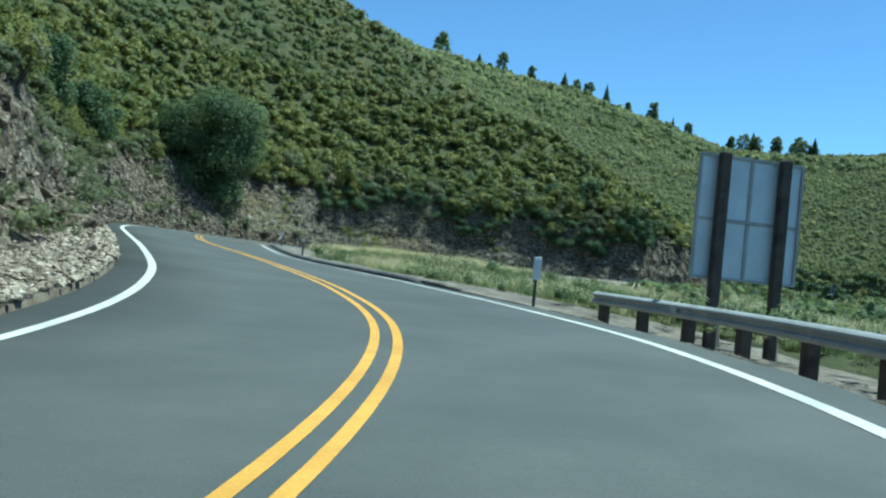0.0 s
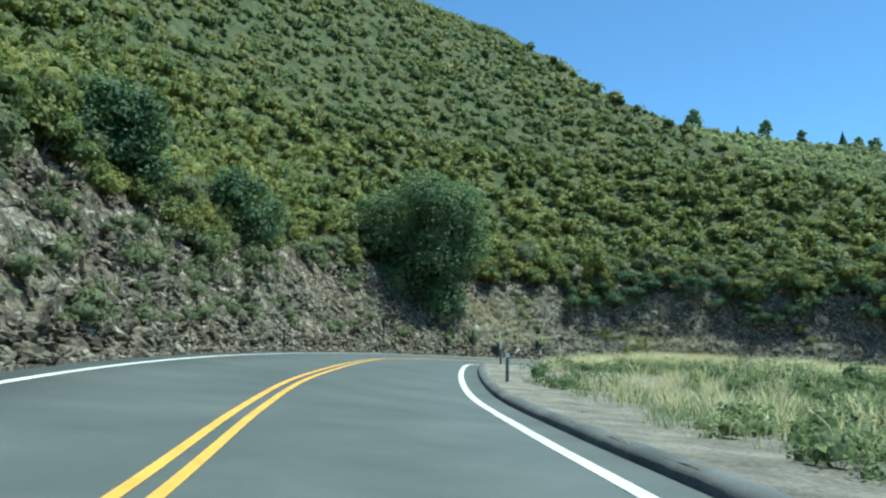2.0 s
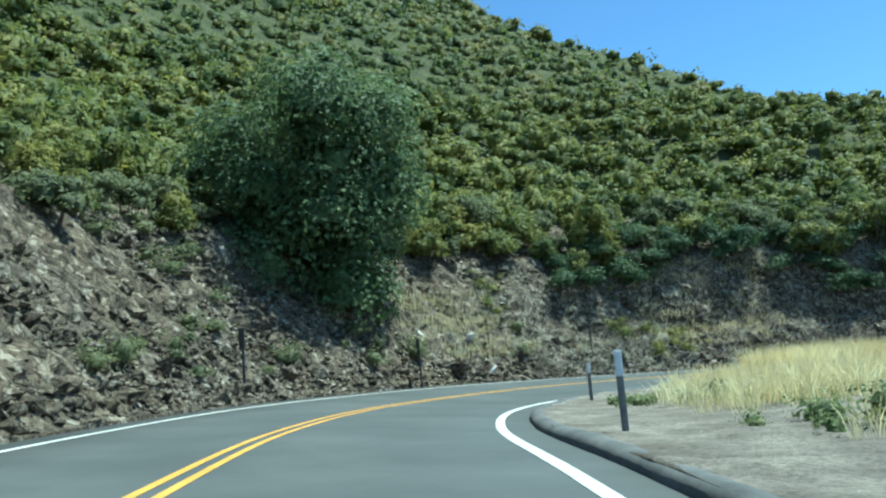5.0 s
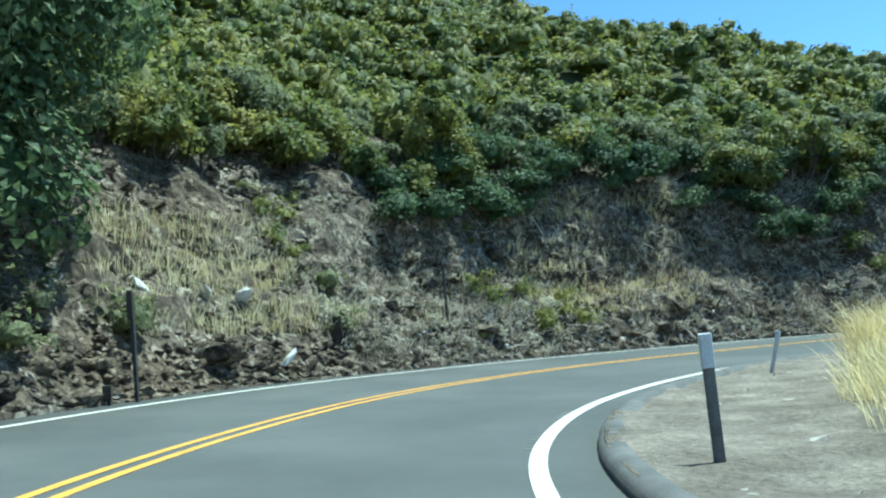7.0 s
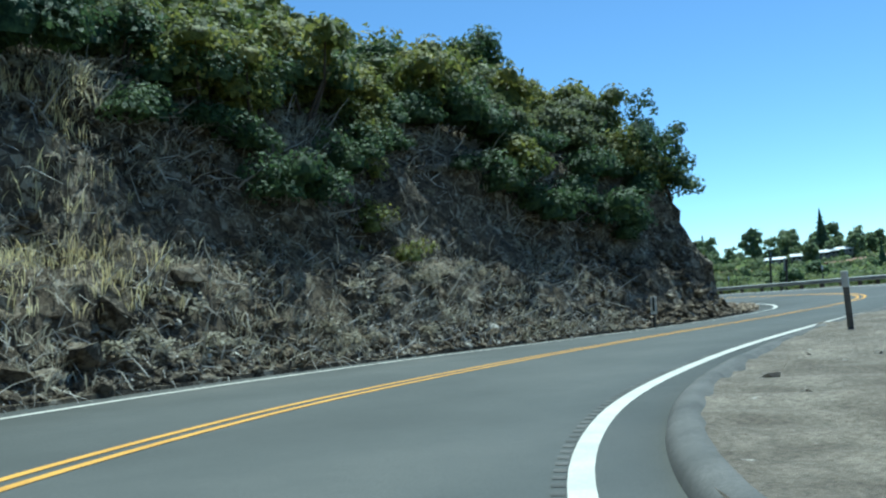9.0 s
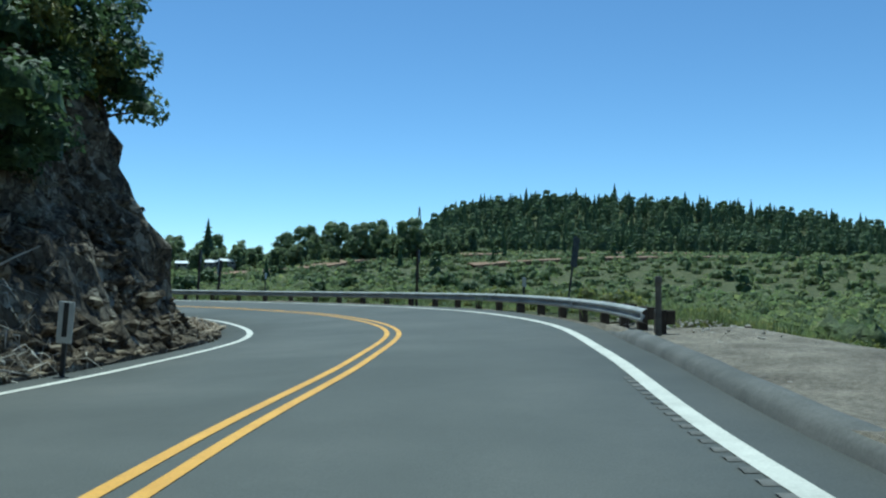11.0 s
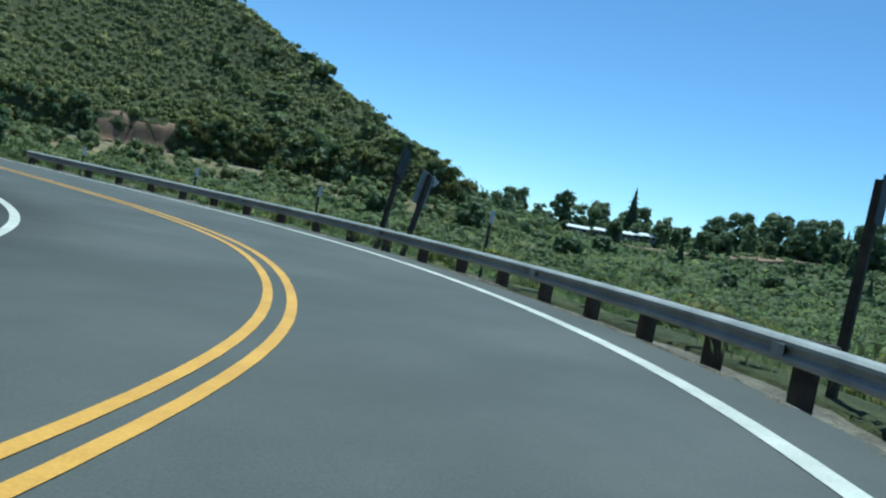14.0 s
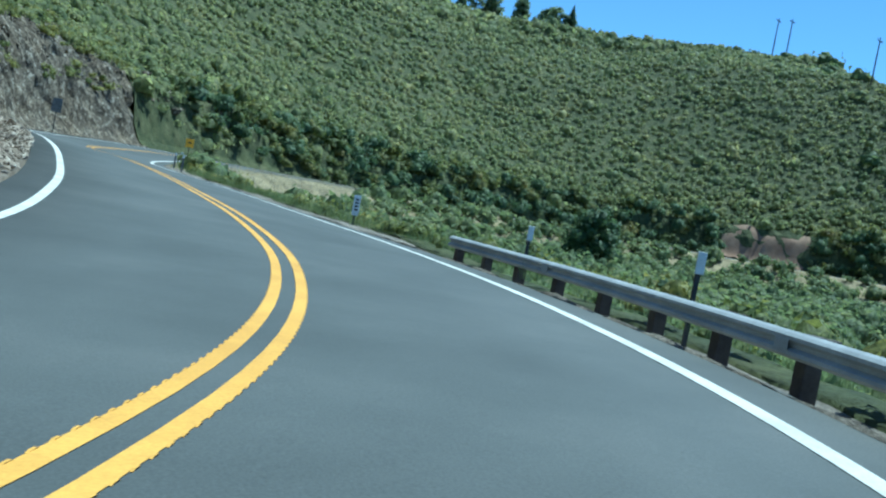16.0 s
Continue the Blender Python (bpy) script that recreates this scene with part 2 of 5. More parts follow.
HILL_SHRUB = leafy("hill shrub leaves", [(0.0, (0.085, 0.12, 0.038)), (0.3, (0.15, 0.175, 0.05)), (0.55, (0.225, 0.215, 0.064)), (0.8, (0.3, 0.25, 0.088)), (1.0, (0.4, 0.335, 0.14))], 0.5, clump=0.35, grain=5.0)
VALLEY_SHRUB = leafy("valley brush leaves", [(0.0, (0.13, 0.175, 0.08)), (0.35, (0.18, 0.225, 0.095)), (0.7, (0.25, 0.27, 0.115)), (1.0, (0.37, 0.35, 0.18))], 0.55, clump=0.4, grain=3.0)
# Paler than the near hill shrubs, partly haze put into the colour.
FAR_SHRUB = leafy("hazy far shrub leaves", [(0.0, (0.185, 0.22, 0.1)), (0.35, (0.26, 0.285, 0.12)), (0.7, (0.35, 0.34, 0.15)), (1.0, (0.47, 0.43, 0.22))], 0.6, clump=0.3, grain=2.2)
# Distance haze is painted into this pale leaf colour.
TREE_LEAF = leafy("hazy far tree leaves", [(0.0, (0.16, 0.21, 0.115)), (0.5, (0.24, 0.29, 0.155)), (1.0, (0.38, 0.41, 0.22))], 0.65, grain=1.2)
LITTER = surface("brown gravel and litter", [(0.11, 0.082, 0.056), (0.18, 0.142, 0.1), (0.27, 0.22, 0.16)], 2.0, 11, 0.95, bump=1.0, depth=0.06, fine_amount=0.95)
STONE = surface("pale gravel stones", [(0.24, 0.215, 0.18), (0.5, 0.47, 0.41)], 3, 30, 0.9)
CHIPS = surface("tan rock chips and dry litter", [(0.2, 0.155, 0.11), (0.36, 0.29, 0.21), (0.56, 0.48, 0.37)], 5, 30, 0.95, fine_amount=0.5)
TWIG = surface("pale grey dry twigs", [(0.36, 0.33, 0.28), (0.62, 0.58, 0.5)], 4, 40, 0.9)

# ---- the road's line: every point about 7 m from the last ----
ROAD_X = [4.99, 7.14, 7.65, 6.61, 4.11, 0.67, -3.06, -6.71, -9.99, -13.07, -15.94, -18.62, -20.39, -20.79, -19.38, -15.95, -11.14, -4.98, 1.68, 8.74, 15.71, 21.70, 26.79, 30.84, 32.78, 32.83, 31.54, 29.52, 27.20, 24.57]
ROAD_Y = [36.73, 43.88, 50.93, 57.75, 64.02, 69.83, 75.53, 81.32, 87.22, 93.28, 99.58, 106.14, 113.18, 120.22, 126.80, 132.79, 136.92, 139.59, 141.10, 142.20, 143.69, 146.52, 150.56, 156.56, 163.01, 169.60, 176.23, 182.99, 189.66, 196.14]
ROAD_Z = [-0.15, 0.28, 0.61, 0.85, 1.05, 1.30, 1.54, 1.73, 1.90, 2.07, 2.21, 2.25, 2.25, 2.19, 2.14, 2.03, 1.91, 1.81, 1.76, 1.74, 1.74, 1.72, 1.70, 1.69, 1.71, 1.80, 1.99, 2.20, 2.44, 2.67]
ROAD_BANK = [-0.046, -0.057, -0.048, -0.024, 0.004, 0.034, 0.063, 0.081, 0.084, 0.070, 0.058, 0.066, 0.081, 0.087, 0.077, 0.058, 0.039, 0.015, -0.018, -0.044, -0.056, -0.064, -0.054, -0.042, -0.033, -0.015, 0.016, 0.051, 0.079, 0.091]
LANE_L = [3.31, 3.39, 3.46, 3.52, 3.55, 3.53, 3.54, 3.53, 3.51, 3.48, 3.46, 3.46, 3.48, 3.48, 3.44, 3.40, 3.40, 3.41, 3.39, 3.35, 3.33, 3.38, 3.50, 3.57, 3.54, 3.46, 3.44, 3.45, 3.44, 3.43]
LANE_R = [3.69, 3.72, 3.70, 3.65, 3.60, 3.60, 3.66, 3.75, 3.83, 3.87, 3.86, 3.82, 3.80, 3.87, 4.01, 4.07, 3.93, 3.71, 3.57, 3.53, 3.52, 3.51, 3.46, 3.45, 3.48, 3.50, 3.49, 3.46, 3.41, 3.36]
ROAD_X += [21.65, 19.45, 19.04, 20.45, 23.55, 28.24, 33.50, 41.00, 51.00, 63.00, 77.00, 91.00, 104.00, 115.00, 125.00, 134.00, 146.00, 160.00]
ROAD_Y += [202.52, 209.17, 216.47, 224.62, 233.76, 243.93, 254.00, 263.50, 272.00, 279.00, 283.00, 281.50, 274.50, 263.00, 250.00, 240.00, 239.00, 250.00]
ROAD_Z += [2.83, 2.95, 3.17, 3.51, 3.72, 3.86, 4.00, 4.10, 4.30, 4.40, 4.50, 4.60, 4.70, 4.80, 4.90, 5.00, 5.20, 5.50]
ROAD_BANK += [0.086, 0.073, 0.058, 0.046, 0.036, 0.030, 0.030, 0.030, 0.030, 0.030, 0.030, 0.030, 0.030, 0.030, 0.030, 0.030, 0.030, 0.030]
LANE_L += [3.40, 3.38, 3.36, 3.35, 3.35, 3.35, 3.35, 3.35, 3.35, 3.35, 3.35, 3.35, 3.35, 3.35, 3.35, 3.35, 3.35, 3.35]
LANE_R += [3.32, 3.30, 3.31, 3.36, 3.45, 3.55, 3.50, 3.50, 3.50, 3.50, 3.50, 3.50, 3.50, 3.50, 3.50, 3.50, 3.50, 3.50]


def glide(values, steps=10):
    """A smooth curve through the values."""
    v = np.array(values, float)
    v = np.concatenate([[2 * v[0] - v[1]], v, [2 * v[-1] - v[-2]]])
    u = np.arange(0, len(values) - 1 + 1e-9, 1 / steps)
    i = np.minimum(u.astype(int), len(values) - 2)
    u = u - i
    a, b, c, d = v[i], v[i + 1], v[i + 2], v[i + 3]
    return 0.5 * (2 * b + (c - a) * u + (2 * a - 5 * b + 4 * c - d) * u**2 + (3 * b - a - 3 * c + d) * u**3)


STEPS = 14
RX, RY, RZ, RB, RL, RR = (glide(v, STEPS) for v in (ROAD_X, ROAD_Y, ROAD_Z, ROAD_BANK, LANE_L, LANE_R))
TX, TY = np.gradient(RX), np.gradient(RY)
LENGTH = np.hypot(TX, TY)
TX, TY = TX / LENGTH, TY / LENGTH
ALONG = np.concatenate([[0], np.cumsum(np.hypot(np.diff(RX), np.diff(RY)))])


def spot(k, side, up=0.0):
    """A place by the road: k counts the road's points, side is metres to the left of the yellow line, up over the road's tilt."""
    j = np.clip(np.asarray(k, float) * STEPS, 0, len(RX) - 1)
    n = np.arange(len(RX))
    x, y, z, b, tx, ty = (np.interp(j, n, v) for v in (RX, RY, RZ, RB, TX, TY))
    return np.stack([x - ty * side, y + tx * side, z + b * np.clip(side, -6, 6) + up], -1)


def heading(k):
    """The road's direction there, in degrees from +x."""
    n = np.arange(len(RX))
    return math.degrees(math.atan2(np.interp(k * STEPS, n, TY), np.interp(k * STEPS, n, TX)))


# ---- the lie of the land ----
def lattice(ix, iy, seed):
    h = (ix * 374761393 + iy * 668265263 + seed * 974634777).astype(np.int64) & 0x7FFFFFFF
    h = ((h ^ (h >> 13)) * 1274126177) & 0x7FFFFFFF
    return ((h ^ (h >> 16)) & 0xFFFF) / 65535.0


def rough(x, y, size, octaves=4, seed=1):
    """Smooth random relief from about -1 to 1, with features of that size."""
    total, amount, norm = 0.0, 1.0, 0.0
    for o in range(octaves):
        u, v = x / size + 31.7 * o, y / size + 17.3 * o
        ix, iy = np.floor(u).astype(np.int64), np.floor(v).astype(np.int64)
        fu, fv = u - ix, v - iy
        fu, fv = fu * fu * (3 - 2 * fu), fv * fv * (3 - 2 * fv)
        a, b = lattice(ix, iy, seed + o), lattice(ix + 1, iy, seed + o)
        c, d = lattice(ix, iy + 1, seed + o), lattice(ix + 1, iy + 1, seed + o)
        total = total + amount * (a + (b - a) * fu + (c - a) * fv + (a - b - c + d) * fu * fv - 0.5) * 2
        norm, amount, size = norm + amount, amount * 0.5, size * 0.5
    return total / norm * 1.5


def by_road(x, y):
    """For arrays of places: the road's index, metres to the left of the yellow line, the distance."""
    x, y = np.asarray(x, float), np.asarray(y, float)
    flat_x, flat_y = x.ravel(), y.ravel()
    best, index = np.full(flat_x.shape, 1e18), np.zeros(flat_x.shape, int)
    for j in range(0, len(RX), 3):
        d = (flat_x - RX[j]) ** 2 + (flat_y - RY[j]) ** 2
        nearer = d < best
        best[nearer], index[nearer] = d[nearer], j
    for step in (-2, -1, 1, 2):
        j = np.clip(index + step, 0, len(RX) - 1)
        d = (flat_x - RX[j]) ** 2 + (flat_y - RY[j]) ** 2
        nearer = d < best
        best[nearer], index[nearer] = d[nearer], j[nearer]
    side = -(flat_x - RX[index]) * TY[index] + (flat_y - RY[index]) * TX[index]
    side = np.where(side < 0, -1, 1) * np.sqrt(best)
    return index.reshape(x.shape), side.reshape(x.shape)


CUT_D = [0.0, 0.9, 1.6, 3.0, 5.0, 8.0, 14.0, 25.0, 35.0, 45.0, 70.0, 120.0, 200.0, 400.0]
CUT_H = [0.0, 0.05, 0.9, 3.3, 6.0, 8.0, 11.7, 18.9, 24.9, 30.3, 41.5, 52.0, 56.0, 58.0]
FAR_H = [0.0, 0.05, 0.9, 3.3, 5.4, 7.2, 11.4, 20.4, 29.6, 37.6, 47.6, 53.3, 55.3, 57.0]


def bump_at(x, y, cx, cy, wide, deep, turn=0.0):
    c, s = math.cos(turn), math.sin(turn)
    u, v = ((x - cx) * c + (y - cy) * s) / wide, (-(x - cx) * s + (y - cy) * c) / deep
    return np.exp(-0.5 * (u * u + v * v))


def smooth_road(values, x, y):
    """A value of the road, averaged smoothly over all of it by nearness."""
    top, low = 0.0, 0.0
    for j in range(0, len(RX), STEPS // 2):
        w = 1.0 / ((x - RX[j]) ** 2 + (y - RY[j]) ** 2 + 16.0) ** 2
        top, low = top + w * values[j], low + w
    return top / low


STEEP = np.interp(np.arange(len(RX)) / STEPS, [0, 2.5, 4, 6.5, 8, 11, 14.5, 16.5, 18.8, 20, 21.5, 22.5, 25, 29, 36], [1.2, 1.3, 1.3, 1.0, 0.9, 0.85, 0.9, 1.25, 1.25, 1.35, 1.3, 1.15, 1.0, 1.4, 1.2])
APRON = np.interp(np.arange(len(RX)) / STEPS, [0, 2.0, 3.0, 4.6, 6.0, 8.0, 20.0, 20.8, 22.5, 26, 30], [1.2, 1.6, 2.4, 2.0, 0.5, 0.1, 0.1, 2.6, 2.4, 1.4, 0.4])
TALUS = np.interp(np.arange(len(RX)) / STEPS, [14.6, 15.6, 19.6, 20.4], [0.0, 1.8, 1.8, 0.0])
DEPTH = np.interp(np.arange(len(RX)) / STEPS, [0, 6, 9, 15, 19, 22, 26], [1.5, 0.9, 0.5, 0.3, 0.8, 2.8, 4.5])


def land(x, y):
    """The height of the ground: a cut and a steep hill on the road's left, a field on its right, far hills."""
    x, y = np.asarray(x, float), np.asarray(y, float)
    index, side = by_road(x, y)
    edge = RZ[index] + RB[index] * np.clip(side, -6, 6)
    up = side - RL[index]
    up = np.where(up > 0, np.maximum(up - APRON[index], np.minimum(up, 0.8)), up)
    steep = up + (STEEP[index] - 1) * 5 * (np.clip(up, 0, None) / 4) * np.exp(1 - np.clip(up, 0, None) / 4) * np.clip((up - 1.4) / 1.8, 0, 1)
    across = np.clip((index / STEPS - 32) / 4, 0, 1)
    hill = edge + np.interp(steep, CUT_D, CUT_H) * (1 - across) + np.interp(steep, CUT_D, FAR_H) * np.interp(x, [0, 30, 55, 80, 110], [0.885, 0.865, 0.79, 0.89, 1.0]) * across
    hill = hill - TALUS[index] * np.exp(-(((up - 2.9) / 0.8) ** 2))
    hill = hill + np.clip((up - 8) / 30, 0, 1) * 2.0 * rough(x, y, 26, 3, 5)
    hill = hill + 36 * bump_at(x, y, -125, 160, 50, 80) * np.clip((up - 20) / 40, 0, 1) + 28 * bump_at(x, y, -60, 420, 80, 110) * np.clip((up - 30) / 60, 0, 1)
    reach = (147.5 - x) * 0.75 + (y - 242) * 0.66
    flank = 4.5 + 0.64 * np.clip(reach, 0, None)
    hill = np.where(x > 75, np.minimum(hill, flank), hill)
    down = -side - RR[index] - 3.0
    mix = np.clip(down / 9, 0, 1)
    edge = edge * (1 - mix) + smooth_road(RZ, x, y) * mix
    deep = smooth_road(DEPTH, x, y)
    field = edge - deep * (1 - np.exp(-np.clip(down, 0, None) / 7.0)) - np.clip(down - 60, 0, 200) * 0.01
    field = field + np.clip(down / 8, 0, 1) * 0.35 * rough(x, y, 9, 3, 9)
    z = np.where(side > 0, hill, field)
    away = np.hypot(x - 20, y - 150)
    far = 1.5 + 12 * bump_at(x, y, 430, 90, 150, 170) + 41.5 * bump_at(x, y, 600, 150, 60, 165) / (1 + np.exp(np.clip((y - 280) / 9, -30, 30))) + 26 * bump_at(x, y, 720, 330, 110, 100) + 17 * bump_at(x, y, 650, 610, 150, 130) + 8 * bump_at(x, y, 450, 310, 75, 120) + 1.5 * rough(x, y, 120, 3, 3) + 30 * np.clip((away - 900) / 1500, 0, 1)
    w = np.clip((away - 150) / 120, 0, 1)
    east = np.clip((x - 140) / 50, 0, 1)
    w = np.maximum(w * (side < 0), np.maximum(east * w, np.clip((away - 520) / 200, 0, 1)))
    w = w * w * (3 - 2 * w)
    return z * (1 - w) + far * w


# ---- mesh helpers ----
def mesh_of(name, verts, faces, mat, smooth=False):
    me = bpy.data.meshes.new(name)
    me.from_pydata([tuple(v) for v in verts], [], [tuple(f) for f in faces])
    me.materials.append(mat)
    if smooth:
        me.polygons.foreach_set("use_smooth", [True] * len(me.polygons))
    me.update()
    return me


def soup(name, verts, faces, mat, smooth=False):
    """A large mesh from arrays; faces: rows of three or four indices."""
    verts, faces = np.asarray(verts, np.float32), np.asarray(faces, np.int32)
    me = bpy.data.meshes.new(name)
    me.vertices.add(len(verts))
    me.vertices.foreach_set("co", verts.ravel())
    k = faces.shape[1]
    me.loops.add(faces.size)
    me.loops.foreach_set("vertex_index", faces.ravel())
    me.polygons.add(len(faces))
    me.polygons.foreach_set("loop_start", np.arange(0, faces.size, k, dtype=np.int32))
    me.polygons.foreach_set("use_smooth", np.full(len(faces), smooth))
    me.materials.append(mat)
    me.update(calc_edges=True)
    me.validate()
    return me


def grid_faces(rows, cols):
    i = np.arange(rows - 1)[:, None] * cols + np.arange(cols - 1)[None]
    return np.stack([i, i + 1, i + cols + 1, i + cols], -1).reshape(-1, 4)


def bm_mesh(name, bm, mat, smooth=False):
    me = bpy.data.meshes.new(name)
    bmesh.ops.recalc_face_normals(bm, faces=bm.faces[:])
    bm.to_mesh(me)
    bm.free()
    me.materials.append(mat)
    if smooth:
        me.polygons.foreach_set("use_smooth", [True] * len(me.polygons))
    return me


def part(name, data, parent, label="", mat=None):
    """A mesh (or a bmesh with its material) as one part under a thing or a part."""
    ob = new(name, bm_mesh(name, data, mat) if isinstance(data, bmesh.types.BMesh) else data)
    ob.parent = parent
    return tagged(ob, label)


def box(bm, lo, hi, bevel=0.0, m=None):
    """A box between two corners, its edges bevelled."""
    made = bmesh.ops.create_cube(bm, size=1.0)["verts"]
    lo, hi = Vector(lo), Vector(hi)
    for v in made:
        v.co = Vector((lo[n] + (hi[n] - lo[n]) * (v.co[n] + 0.5) for n in range(3)))
    if bevel:
        bmesh.ops.bevel(bm, geom=list({e for v in made for e in v.link_edges}), offset=bevel, segments=1, affect="EDGES")
    if m is not None:
        bmesh.ops.transform(bm, matrix=m, verts=bm.verts[:])
    return bm

# ---- ground, one sheet to the horizon ----
def lines(lo, hi, step, reach):
    inner = np.arange(lo, hi + step / 2, step)
    grow = np.cumsum(step * 1.13 ** np.arange(1, 70))
    grow = grow[grow < reach]
    return np.concatenate([lo - grow[::-1], inner, hi + grow])


gx, gy = np.meshgrid(lines(-75, 150, 1.5, 3200), lines(38, 330, 1.5, 3200))
gz = land(gx, gy)
gi, gs = by_road(gx, gy)
near_road = (gs < RL[gi] + 12.5) & (gs > -RR[gi] - 7.5)
gz = gz - 0.45 * near_road - 1.3 * ((gs < RL[gi] + 6.5) & (gs > -RR[gi] - 2.5))
ground = tagged(new("ground", soup("ground", np.stack([gx, gy, gz], -1).reshape(-1, 3), grid_faces(*gx.shape), SOIL, True)), "brown soil and litter of the brushy hills and valley", "ground", kind="structure")


def ribbon(name, sides, ups, k0, k1, step, mat, relief=None, smooth=True):
    """A strip along the road: sides (metres left, each a number or a function of k) and heights over the road's tilt."""
    ks = np.arange(k0, k1 + 1e-6, step)
    rows = []
    for s, u in zip(sides, ups):
        s = s(ks) if callable(s) else np.full(ks.shape, float(s))
        p = np.array([spot(k, a, u) for k, a in zip(ks, s)])
        rows.append(p)
    v = np.stack(rows, 1)
    if relief is not None:
        v = relief(v, ks)
    return soup(name, v.reshape(-1, 3), grid_faces(len(ks), len(sides))[:, ::-1], mat, smooth)


def lane_left(extra):
    return lambda ks: np.interp(ks * STEPS, np.arange(len(RL)), RL) + extra


def lane_right(extra):
    return lambda ks: -np.interp(ks * STEPS, np.arange(len(RR)), RR) - extra


LAST = len(ROAD_X) - 1
road = tagged(new("road", ribbon("road", [lane_left(0.75), lane_left(0.7), lane_left(-1.5), 0, lane_right(-1.5), lane_right(0.75), lane_right(0.8)], [-0.4, 0, 0, 0.0, 0, 0, -0.4], 0, LAST, 0.1, ASPHALT)), "smooth grey asphalt mountain road with painted lines", "road", kind="structure")
for offset in (0.13, -0.13):
    line = part("yellow_line", ribbon("yellow_line", [offset + 0.055, offset - 0.055], [0.006, 0.006], 0, LAST, 0.1, YELLOW), road, "solid yellow painted centre line")
part("white_line", ribbon("white_line", [lane_left(0.08), lane_left(-0.08)], [0.006, 0.006], 0, LAST, 0.1, WHITE_LINE), road, "solid white painted edge line")
part("white_line", ribbon("white_line", [lane_right(-0.088), lane_right(0.088)], [0.006, 0.006], 0, LAST, 0.1, WHITE_LINE), road, "solid white painted edge line")


def rumble(side, k0, k1, wide, mat, label, gap=0.3):
    """Low painted rumble bars across a line's edge, in one mesh."""
    n = np.arange(len(ALONG))
    s0, s1 = np.interp([k0 * STEPS, k1 * STEPS], n, ALONG)
    ks = np.interp(np.arange(s0, s1, gap), ALONG, n) / STEPS
    verts, faces = [], []
    for k in ks:
        a = side(np.array([k]))[0]
        d = gap * 0.25 / 6.9
        base = len(verts)
        for kk, up in ((k - d, 0.004), (k - d * 0.5, 0.011), (k + d * 0.5, 0.011), (k + d, 0.004)):
            verts += [spot(kk, a - wide / 2, up), spot(kk, a + wide / 2, up)]
        faces += [(base + q, base + q + 1, base + q + 3, base + q + 2) for q in (0, 2, 4)]
    ob = part("rumble_bars", soup("rumble_bars", np.array(verts), np.array(faces), mat), road, label)
    ob["kind"] = "stuff"


rumble(lane_right(-0.14), 13.0, 18.6, 0.09, KERB, "worn grey rumble bars beside the edge line")
rumble(lambda ks: 0 * ks + 0.188, 22.5, 27.0, 0.014, YELLOW, "yellow rumble bars along the centre line", 0.16)
rumble(lambda ks: 0 * ks - 0.188, 22.5, 27.0, 0.014, YELLOW, "yellow rumble bars along the centre line", 0.16)


# ---- cut slope on the hill side: broken rock and rubble ----
def crag(v, ks):
    """Drops a strip's places on the land and roughens them: the steeper, the rougher."""
    x, y = v[..., 0], v[..., 1]
    z = land(x, y)
    cols = np.linspace(0, 1, v.shape[1])[None]
    along = np.interp(ks * STEPS, np.arange(len(ALONG)), ALONG)[:, None] + 0 * x
    steep = np.clip((z - v[..., 2]) / 2.0, 0, 1)
    index, side = by_road(x, y)
    slabs = rough(along, z * 1.3 + along * 0.35, 1.7, 4, 21)
    ledge = rough(along * 0.6, z * 2.2, 2.6, 3, 33)
    shift = steep * (0.24 * slabs + 0.2 * np.abs(ledge))
    shift = shift + steep * 0.16 * rough(along, z * 1.5, 0.5, 2, 47)
    shift = np.clip(shift, -0.8, np.clip(side - RL[index] - 1.4 - 0.5 * APRON[index], 0, None))
    x, y = x + shift * TY[index], y - shift * TX[index]
    z = z + steep * 0.35 * rough(along, side, 0.8, 3, 41) + 0.05 * rough(along, side, 0.5, 3, 43) + 0.03
    z = z - 0.9 * np.clip((cols - 0.9) / 0.1, 0, 1)
    apron = (APRON[index] > 1.0) & (side - RL[index] < APRON[index] + 0.75)
    z = np.where(apron, land(x, y) - 0.25, z)
    z = np.where(cols < 0.01, v[..., 2] - 0.35, z)
    return np.stack([x, y, z], -1)


def slide_lie(v, ks):
    """A bare slip of earth, ragged along its rim."""
    x, y = v[..., 0], v[..., 1]
    rim = np.minimum(np.linspace(0, 1, v.shape[1])[None], 1.25 * np.minimum(ks - ks[0], ks[-1] - ks)[:, None] / (ks[-1] - ks[0]) * 2)
    ragged = rough(x, y, 2.2, 3, 58)
    z = land(x, y) + 0.35 + 0.14 * rough(x, y, 0.9, 3, 57) - 1.2 * np.clip(0.25 - rim - 0.35 * ragged, 0, 1) - 2.0 * np.clip(np.linspace(0, 1, v.shape[1])[None] - 0.8 + 0.3 * ragged, 0, 1)
    return np.stack([x, y, z], -1)


cut_sides = [lane_left(0.62)] + [lane_left(d) for d in np.concatenate([np.arange(0.66, 7.0, 0.2), np.arange(7.0, 13.0, 0.5)])]
CUT_K = 33.5
cut = tagged(new("cut_slope", ribbon("cut_slope", cut_sides, [0.0] * len(cut_sides), 0, CUT_K, 0.03, ROCK, crag, False)), "steep roadside cut of broken brown rock and rubble", "slope", kind="structure")

far_sides = [lane_left(d) for d in (0.62, 0.8, 1.2, 1.7, 2.3, 3.0, 3.8, 4.6, 5.5)]
